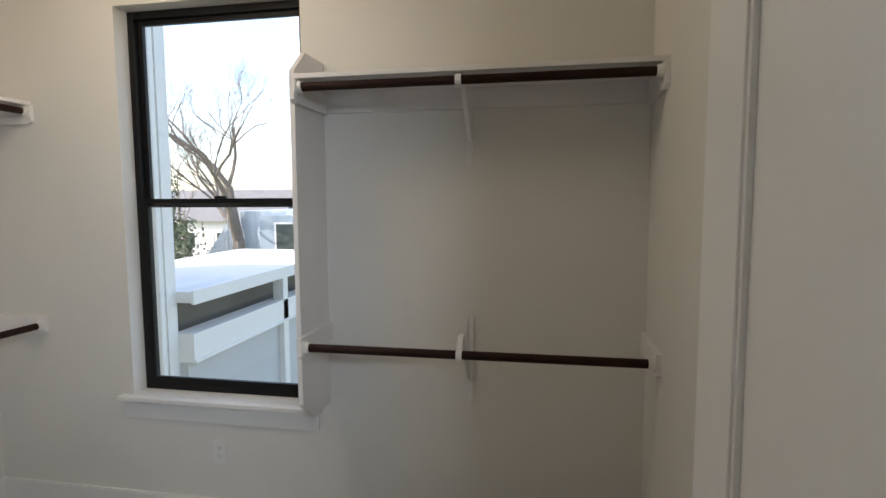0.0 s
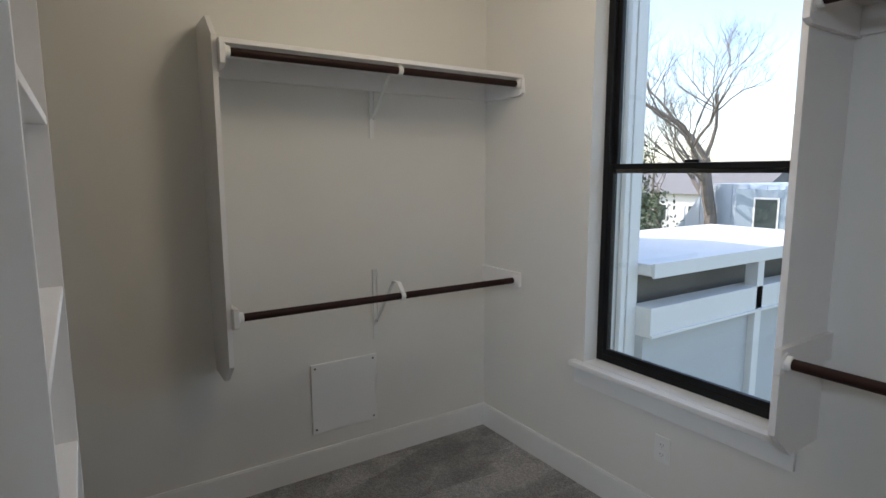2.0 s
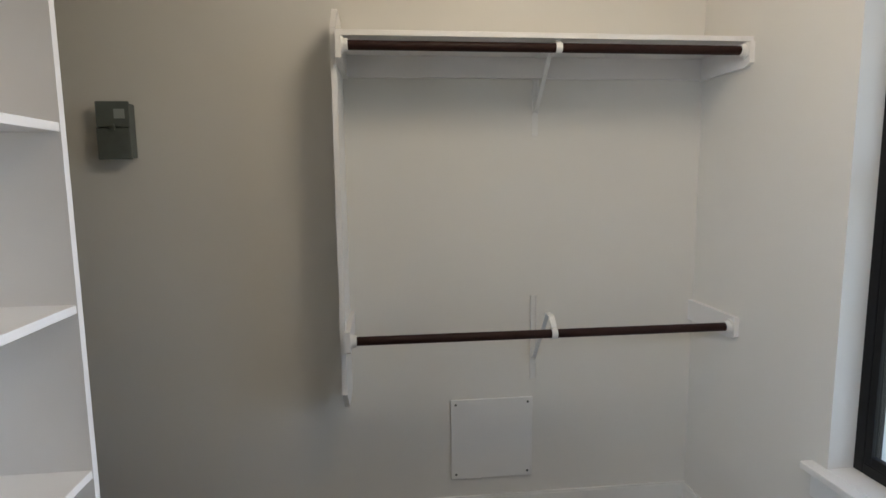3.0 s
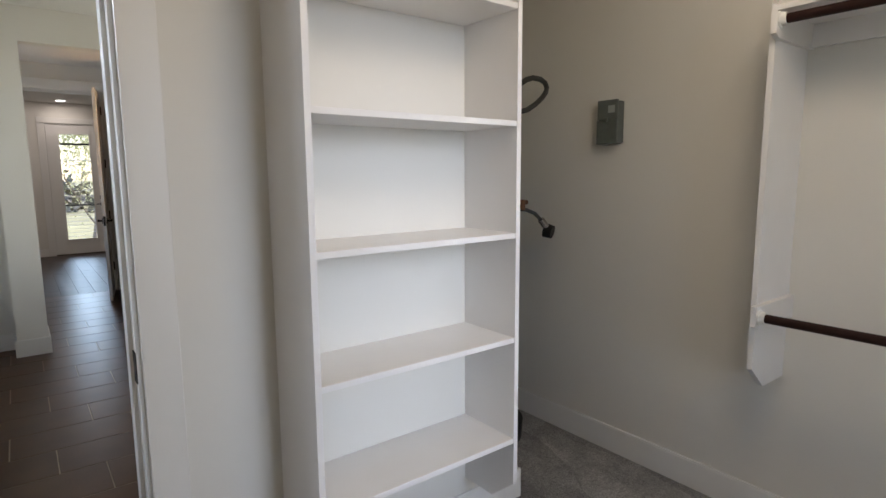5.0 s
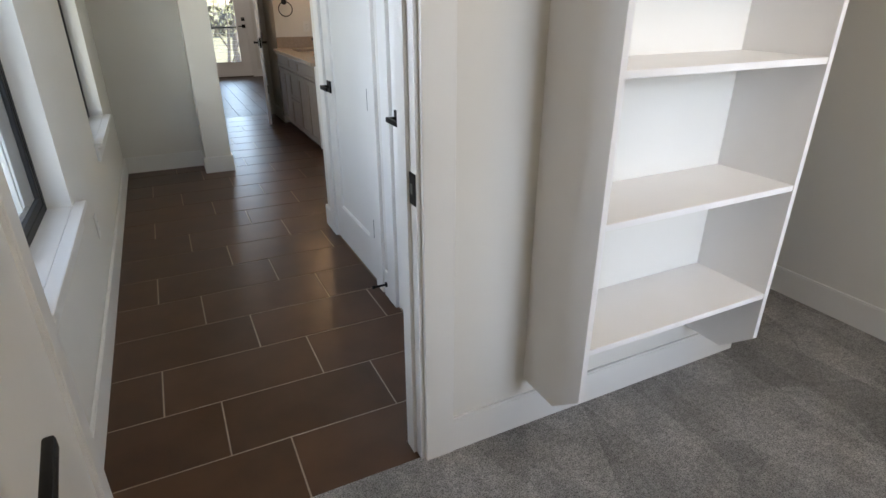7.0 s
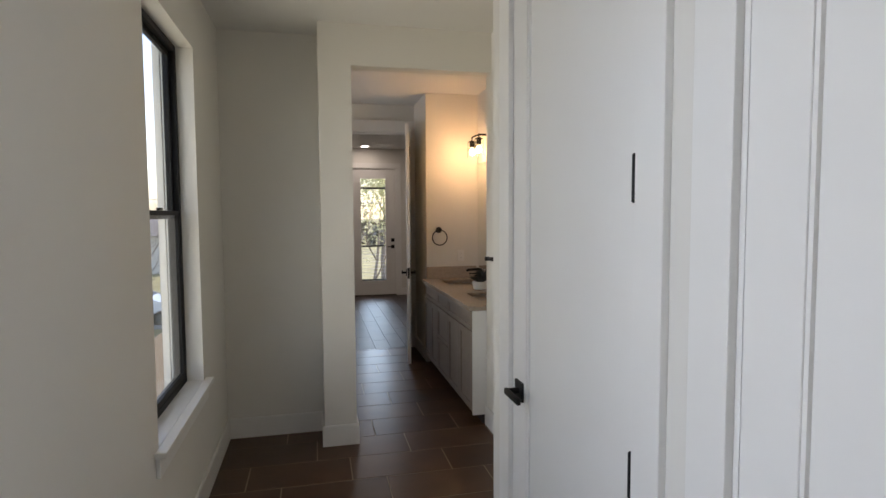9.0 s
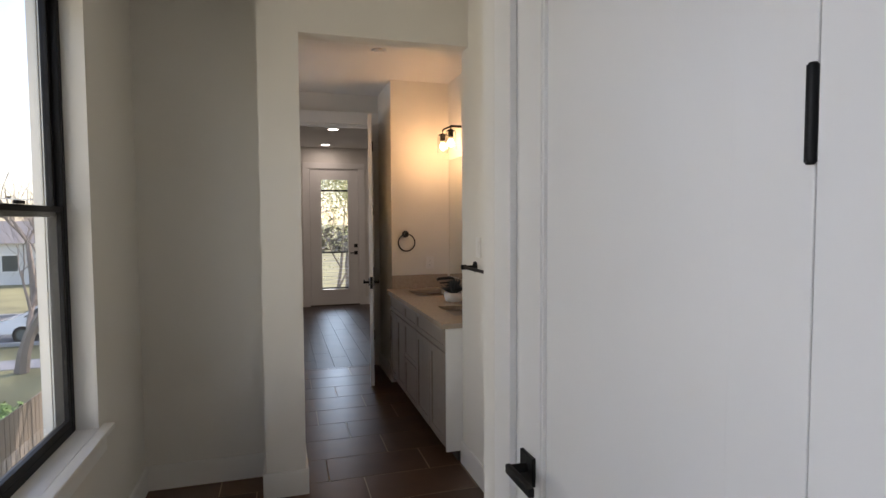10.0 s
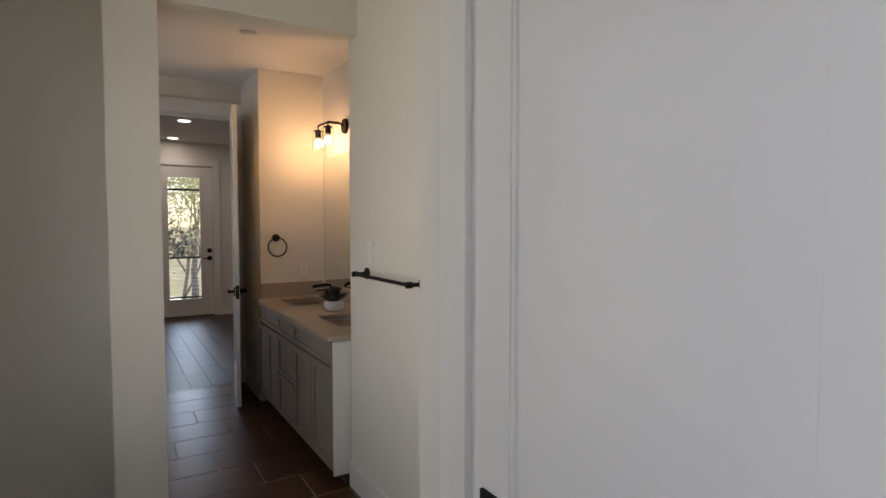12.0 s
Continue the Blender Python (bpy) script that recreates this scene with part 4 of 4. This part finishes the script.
# wooden fence along the plot
FENCE = mat("weathered_fence", (0.17, 0.145, 0.115), 0.9, vary=0.2, scale=3, island=0.15)
fence = empty("wooden_fence", 6.2, -10, GZ, "weathered grey wooden board fence", "fence")
board = mesh_of(bm_box(-0.012, 0.012, -0.068, 0.068, 0.02, 1.75, 0.004), "board", FENCE)
for i in range(150):
    ob = new("board", board)
    ob.location = (6.2, 3.0 - i * 0.146, GZ)
    ob.parent = fence
    ob.matrix_parent_inverse = fence.matrix_world.inverted()
for z in (0.4, 1.4):
    part("fence_rail", bm_box(6.213, 6.25, -18.9, 3.1, GZ + z, GZ + z + 0.09), FENCE, fence)


def grow(bm, p, d, length, radius, depth, rnd, tips, bend=0.35, up=0.10, forks=(2, 3, 3), short=0.6):
    pts, rs = [p], [radius]
    n = 4
    for i in range(n):
        d = (d + Vector((rnd.uniform(-1, 1), rnd.uniform(-1, 1), rnd.uniform(-0.6, 1) + up)) * bend / n * 1.6).normalized()
        p = p + d * length / n
        pts.append(p)
        rs.append(radius * (1 - 0.42 * (i + 1) / n))
    sweep(bm, pts, rs, 7 if radius > 0.05 else (5 if radius > 0.015 else 3))
    if depth == 0:
        tips.append(p)
        return
    for k in range(rnd.choice(forks)):
        at = rnd.choice((2, 3, 4, 4))
        ax = Vector((rnd.uniform(-1, 1), rnd.uniform(-1, 1), rnd.uniform(-0.2, 0.9))).normalized()
        nd = (d * rnd.uniform(0.6, 1.0) + ax * rnd.uniform(0.45, 0.9)).normalized()
        grow(bm, pts[at], nd, length * rnd.uniform(short, short + 0.25), rs[at] * rnd.uniform(0.5, 0.72), depth - 1, rnd, tips, bend, up, forks, short)
    tips.append(p)


def tree(x, y, seed, height, radius, depth, leaves=0, label="bare grey winter tree on the lawn", leafmat=None, lean=(0, 0), spread=0.9, size=0.10, bend=0.35, forks=(2, 3, 3), short=0.6):
    rnd = random.Random(seed)
    ob = empty("tree", x, y, GZ, label, "tree")
    bm, tips = bmesh.new(), []
    grow(bm, Vector((x, y, GZ)), Vector((lean[0], lean[1], 1)).normalized(), height * 0.36, radius, depth, rnd, tips, bend, 0.10, forks, short)
    part("trunk", bm, BARK, ob, smooth=True)
    if leaves:
        vs, fs = [], []
        for p in tips:
            for k in range(leaves):
                c = p + Vector((rnd.gauss(0, spread), rnd.gauss(0, spread), rnd.gauss(0, spread * 0.7)))
                a = Vector((rnd.uniform(-1, 1), rnd.uniform(-1, 1), rnd.uniform(-1, 1))).normalized() * size * rnd.uniform(0.6, 1.3)
                b = a.cross(Vector((rnd.uniform(-1, 1), rnd.uniform(-1, 1), 1))).normalized() * size * 0.5
                i = len(vs)
                vs += [c - a, c + b, c + a, c - b]
                fs.append((i, i + 1, i + 2, i + 3))
        me = bpy.data.meshes.new("crown")
        me.from_pydata([tuple(v) for v in vs], [], fs)
        me.materials.append(leafmat or LEAF)
        cr = new("crown", me)
        cr.parent = ob
        cr.matrix_parent_inverse = ob.matrix_world.inverted()


tree(-11.2, 21, 11, 14.5, 0.33, 6, label="bare grey winter tree with forked limbs", bend=0.7, forks=(4, 4, 5), short=0.5)
tree(-17, 26, 4, 10, 0.22, 5, label="bare grey winter tree far behind the roof")
tree(-14.2, 19.5, 21, 5.0, 0.12, 5, 34, "dense dark green cedar", CEDAR, spread=0.45, size=0.11)
tree(9.9, -22.4, 7, 6.4, 0.20, 5, label="bare tan street tree with upright limbs on the lawn", lean=(-0.08, 0.05), bend=0.45, forks=(3, 4, 4), short=0.66)
tree(14.5, -36, 9, 10, 0.2, 5, label="bare winter tree across the street")
tree(22, -33, 15, 10, 0.22, 5, label="bare winter tree across the street")
tree(0.4, -25, 31, 10, 0.09, 5, 120, "olive-leaved street tree in front of the balcony", spread=0.75, size=0.05)
tree(-2.2, -27, 33, 10, 0.09, 5, 120, "olive-leaved street tree in front of the balcony", spread=0.8, size=0.055)
tree(1.6, -31, 41, 10, 0.16, 5, 110, "olive-leaved tree across the street", spread=0.9, size=0.07)
tree(-1.2, -34, 36, 12, 0.2, 5, 110, "olive-leaved tree across the street", spread=1.0, size=0.08)

# clipped hedge beyond the fence
rnd = random.Random(8)
vs, fs = [], []
for k in range(5200):
    c = Vector((rnd.uniform(7.2, 12.5), rnd.uniform(-16.6, -15.2), GZ + rnd.uniform(0.02, 0.75) ** 0.9))
    a = Vector((rnd.uniform(-1, 1), rnd.uniform(-1, 1), rnd.uniform(-1, 1))).normalized() * 0.07
    b = a.cross(Vector((rnd.uniform(-1, 1), 0.3, 1))).normalized() * 0.045
    i = len(vs)
    vs += [tuple(c - a), tuple(c + b), tuple(c + a), tuple(c - b)]
    fs.append((i, i + 1, i + 2, i + 3))
me = bpy.data.meshes.new("hedge")
me.from_pydata(vs, [], fs)
me.materials.append(mat("bright_hedge", (0.10, 0.20, 0.04), 0.7, vary=0.3, scale=2))
tagged(new("hedge", me), "low bright green hedge on the lawn", "hedge", kind="stuff")


def house(x, y, wide, deep, high, roofh, body, roofc, label, face=1, dormer=False):
    ob = empty("house", x, y, GZ, label, "house")
    part("wall", bm_box(x - wide / 2, x + wide / 2, y - deep / 2, y + deep / 2, GZ, GZ + high), body, ob)
    bm = bmesh.new()
    e = 0.4
    prism(bm, [(y - deep / 2 - e, GZ + high), (y + deep / 2 + e, GZ + high), (y, GZ + high + roofh)], "x", x - wide / 2 - e, x + wide / 2 + e)
    part("roof", bm, roofc, ob)
    f = y + face * deep / 2
    n = max(2, int(wide / 2.6))
    for i in range(n):
        cx = x - wide / 2 + (i + 0.5) * wide / n
        bm = bm_boxes((cx - 0.55, cx + 0.55, min(f, f + face * 0.05), max(f, f + face * 0.05), GZ + 0.9, GZ + 2.2))
        w = part("window", bm, EXTTRIM, ob)
        part("pane", bm_box(cx - 0.47, cx + 0.47, min(f + face * 0.04, f + face * 0.06), max(f + face * 0.04, f + face * 0.06), GZ + 0.98, GZ + 2.12), DARKPANE, w)
    return ob


DARKPANE = mat("dark_pane", (0.06, 0.075, 0.07), 0.1, vary=0.1)
HOUSEBODY = mat("pale_house_paint", (0.66, 0.64, 0.59), 0.7, vary=0.05, scale=1)
ROOFGREY = mat("grey_shingle", (0.2, 0.19, 0.18), 0.9, vary=0.15, scale=3)
BLUEMETAL = mat("pale_blue_metal_roof", (0.48, 0.53, 0.57), 0.45, vary=0.04, scale=0.6)
house(17, -54, 16, 8, 3.0, 1.6, HOUSEBODY, ROOFGREY, "pale single-storey house across the street")
house(36, -53, 13, 8, 3.0, 1.6, HOUSEBODY, ROOFGREY, "pale single-storey house across the street")
house(-17, -45, 13, 8, 3.0, 2.0, HOUSEBODY, ROOFGREY, "pale single-storey house across the street")
house(-24, 40, 14, 9, 3.0, 2.4, HOUSEBODY, ROOFGREY, "pale house far behind the trees", face=-1)

# neighbour with a steep pale metal roof and a dormer
nb = empty("neighbour_house", -9, 24, GZ, "neighbouring house with a pale blue metal roof and dormer", "house")
part("wall", bm_box(-12.6, -3.0, 21.6, 28, GZ, -0.9), HOUSEBODY, nb)
bm = bmesh.new()
prism(bm, [(-13.2, -1.05), (-2.6, -1.05), (-4.2, 1.05), (-11.7, 1.05)], "y", 21.5, 28.2)
roof = part("roof", bm, BLUEMETAL, nb, "pale blue standing-seam roof")
for i in range(14):
    x = -12.8 + i * 0.72
    part("seam", bm_box(x, x + 0.03, 21.47, 21.50, -1.0, 0.0 if i in (0, 13) else 1.0), BLUEMETAL, roof)
bm = bm_box(-10.1, -7.6, 20.9, 22.2, -1.0, 0.85)
dm = part("dormer", bm, mat("dormer_grey", (0.30, 0.36, 0.40), 0.6, vary=0.04), nb, "grey dormer")
part("dormer_window", bm_box(-9.35, -8.35, 20.86, 20.9, -0.75, 0.55), EXTTRIM, dm)
part("dormer_pane", bm_box(-9.27, -8.43, 20.845, 20.862, -0.67, 0.47), DARKPANE, dm)


def car(x, y, turn, paint, label):
    ob = empty("parked_car", 0, 0, 0, label, "car")
    side = [(-2.25, 0.35), (-2.3, 0.62), (-2.2, 0.86), (-1.55, 0.95), (-0.95, 1.40), (-0.3, 1.47), (0.55, 1.44), (1.25, 1.02), (2.0, 0.92), (2.28, 0.70), (2.28, 0.35)]
    bm = bmesh.new()
    prism(bm, side, "y", -0.88, 0.88)
    for v in bm.verts:
        if v.co.z > 1.2:
            v.co.y *= 0.78
    bmesh.ops.bevel(bm, geom=list(bm.edges), offset=0.05, segments=2, affect="EDGES")
    part("body", bm, paint, ob, smooth=True)
    for s in (-1, 1):
        bm = bmesh.new()
        v = [bm.verts.new((px, s * (0.885 if pz < 1.1 else 0.765), pz)) for px, pz in ((-1.35, 0.99), (1.05, 1.0), (0.52, 1.38), (-0.85, 1.36))]
        bm.faces.new(v)
        bmesh.ops.solidify(bm, geom=list(bm.faces), thickness=0.03)
        part("side_window", bm, DARKPANE, ob)
        for wx in (-1.4, 1.42):
            bm = bmesh.new()
            tube(bm, (wx, s * 0.70, 0.33), (wx, s * 0.90, 0.33), 0.33, sides=22)
            w = part("wheel", bm, BLACK, ob, smooth=True)
            bm = bmesh.new()
            tube(bm, (wx, s * 0.88, 0.33), (wx, s * 0.91, 0.33), 0.2, sides=18)
            part("rim", bm, GREYBOX, w)
        part("headlight", bm_box(2.2, 2.3, s * 0.7 - 0.14, s * 0.7 + 0.14, 0.66, 0.78, 0.02), PLASTIC, ob)
        part("wing_mirror", bm_box(0.75, 0.95, s * 0.93 - 0.07, s * 0.93 + 0.07, 0.98, 1.1, 0.02), paint, ob)
    bm = bmesh.new()
    v = [bm.verts.new(c) for c in ((1.22, -0.72, 1.03), (1.22, 0.72, 1.03), (0.60, 0.6, 1.42), (0.60, -0.6, 1.42))]
    bm.faces.new(v)
    bmesh.ops.solidify(bm, geom=list(bm.faces), thickness=0.03)
    part("windscreen", bm, DARKPANE, ob)
    ob.matrix_world = pose(x, y, GZ + 0.012, 0, 0, turn)


WHITECAR = mat("white_car_paint", (0.7, 0.7, 0.7), 0.2, vary=0.01, coat=0.5)
SILVERCAR = mat("silver_car_paint", (0.42, 0.44, 0.46), 0.25, metal=0.3, vary=0.02, coat=0.5)
car(10.2, -27.9, 180, WHITECAR, "white saloon car parked at the kerb")
car(16.0, -28.0, 180, SILVERCAR, "silver saloon car parked at the kerb")
car(0.6, -28.0, 180, WHITECAR, "white saloon car parked at the kerb")

# far tree line
rnd = random.Random(3)
for side in range(2):
    vs, fs = [], []
    for k in range(9000):
        a = rnd.uniform(0, math.pi) + (0 if side else math.pi)
        rr = rnd.uniform(80, 110)
        c = Vector((rr * math.cos(a), rr * math.sin(a) * (1 if side else 1), GZ + abs(rnd.gauss(0, 3.2)) * (0.6 + 0.4 * math.sin(a * 23) * math.sin(a * 7 + 1))))
        s_ = rnd.uniform(0.4, 1.1)
        d1 = Vector((rnd.uniform(-1, 1), rnd.uniform(-1, 1), rnd.uniform(-1, 1))).normalized() * s_
        d2 = d1.cross(Vector((rnd.uniform(-1, 1), rnd.uniform(-1, 1), 1))).normalized() * s_ * 0.6
        i = len(vs)
        vs += [tuple(c - d1), tuple(c + d2), tuple(c + d1), tuple(c - d2)]
        fs.append((i, i + 1, i + 2, i + 3))
    me = bpy.data.meshes.new("far_woods")
    me.from_pydata(vs, [], fs)
    me.materials.append(mat("winter_woods", (0.13, 0.115, 0.085), 0.9, vary=0.3, scale=0.1))
    tagged(new("far_woods", me), "grey-brown line of winter woods", "woods", kind="stuff")

# ---- floor pieces ----
tile_cache = {}


def floor_piece(name, x0, x1, y0, y1, parent, material, joint, thick=0.008, bevel=0.0012):
    x0, x1, y0, y1 = x0 + joint / 2, x1 - joint / 2, y0 + joint / 2, y1 - joint / 2
    w, d = round(x1 - x0, 3), round(y1 - y0, 3)
    if w < 0.01 or d < 0.01:
        return
    if (name, w, d) not in tile_cache:
        bm = bmesh.new()
        b = bevel
        lo = [bm.verts.new((sx * w / 2, sy * d / 2, -b)) for sx, sy in ((-1, -1), (1, -1), (1, 1), (-1, 1))]
        hi = [bm.verts.new((sx * (w / 2 - b), sy * (d / 2 - b), 0)) for sx, sy in ((-1, -1), (1, -1), (1, 1), (-1, 1))]
        bt = [bm.verts.new((sx * w / 2, sy * d / 2, -thick)) for sx, sy in ((-1, -1), (1, -1), (1, 1), (-1, 1))]
        bm.faces.new(hi)
        for k in range(4):
            j = (k + 1) % 4
            bm.faces.new((lo[k], lo[j], hi[j], hi[k]))
            bm.faces.new((bt[k], bt[j], lo[j], lo[k]))
        tile_cache[(name, w, d)] = mesh_of(bm, name, material)
    ob = new(name, tile_cache[(name, w, d)])
    ob.location = ((x0 + x1) / 2, (y0 + y1) / 2, 0)
    ob.parent = parent
    ob.matrix_parent_inverse = parent.matrix_world.inverted()


ROW, LONG = 0.3105, 0.603
for r in range(22):
    y1 = -2.297 - r * ROW
    y0 = max(y1 - ROW, -8.87)
    if r == 0:
        y1 = -2.309
    left = 1.865 if y0 > -4.56 else (1.325 if y0 > -6.4 else 0.9)
    right = EAST
    x = 2.553 + 0.2 * (r % 3) - 5 * LONG
    while x < right:
        a, b = max(x, left), min(x + LONG, right)
        if b - a > 0.02:
            floor_piece("tile", a, b, y0, y1, hall_floor, TILE, 0.0055)
        x += LONG
rnd = random.Random(12)
for i in range(23):
    x0 = -1.0 + i * 0.18
    y = -13.1 - rnd.random() * 1.2
    while y < -8.87:
        a, b = max(y, -13.1), min(y + 1.22, -8.87)
        if b - a > 0.02:
            floor_piece("plank", x0, min(x0 + 0.18, 3.14), a, b, far_floor, PLANK, 0.002)
        y += 1.22
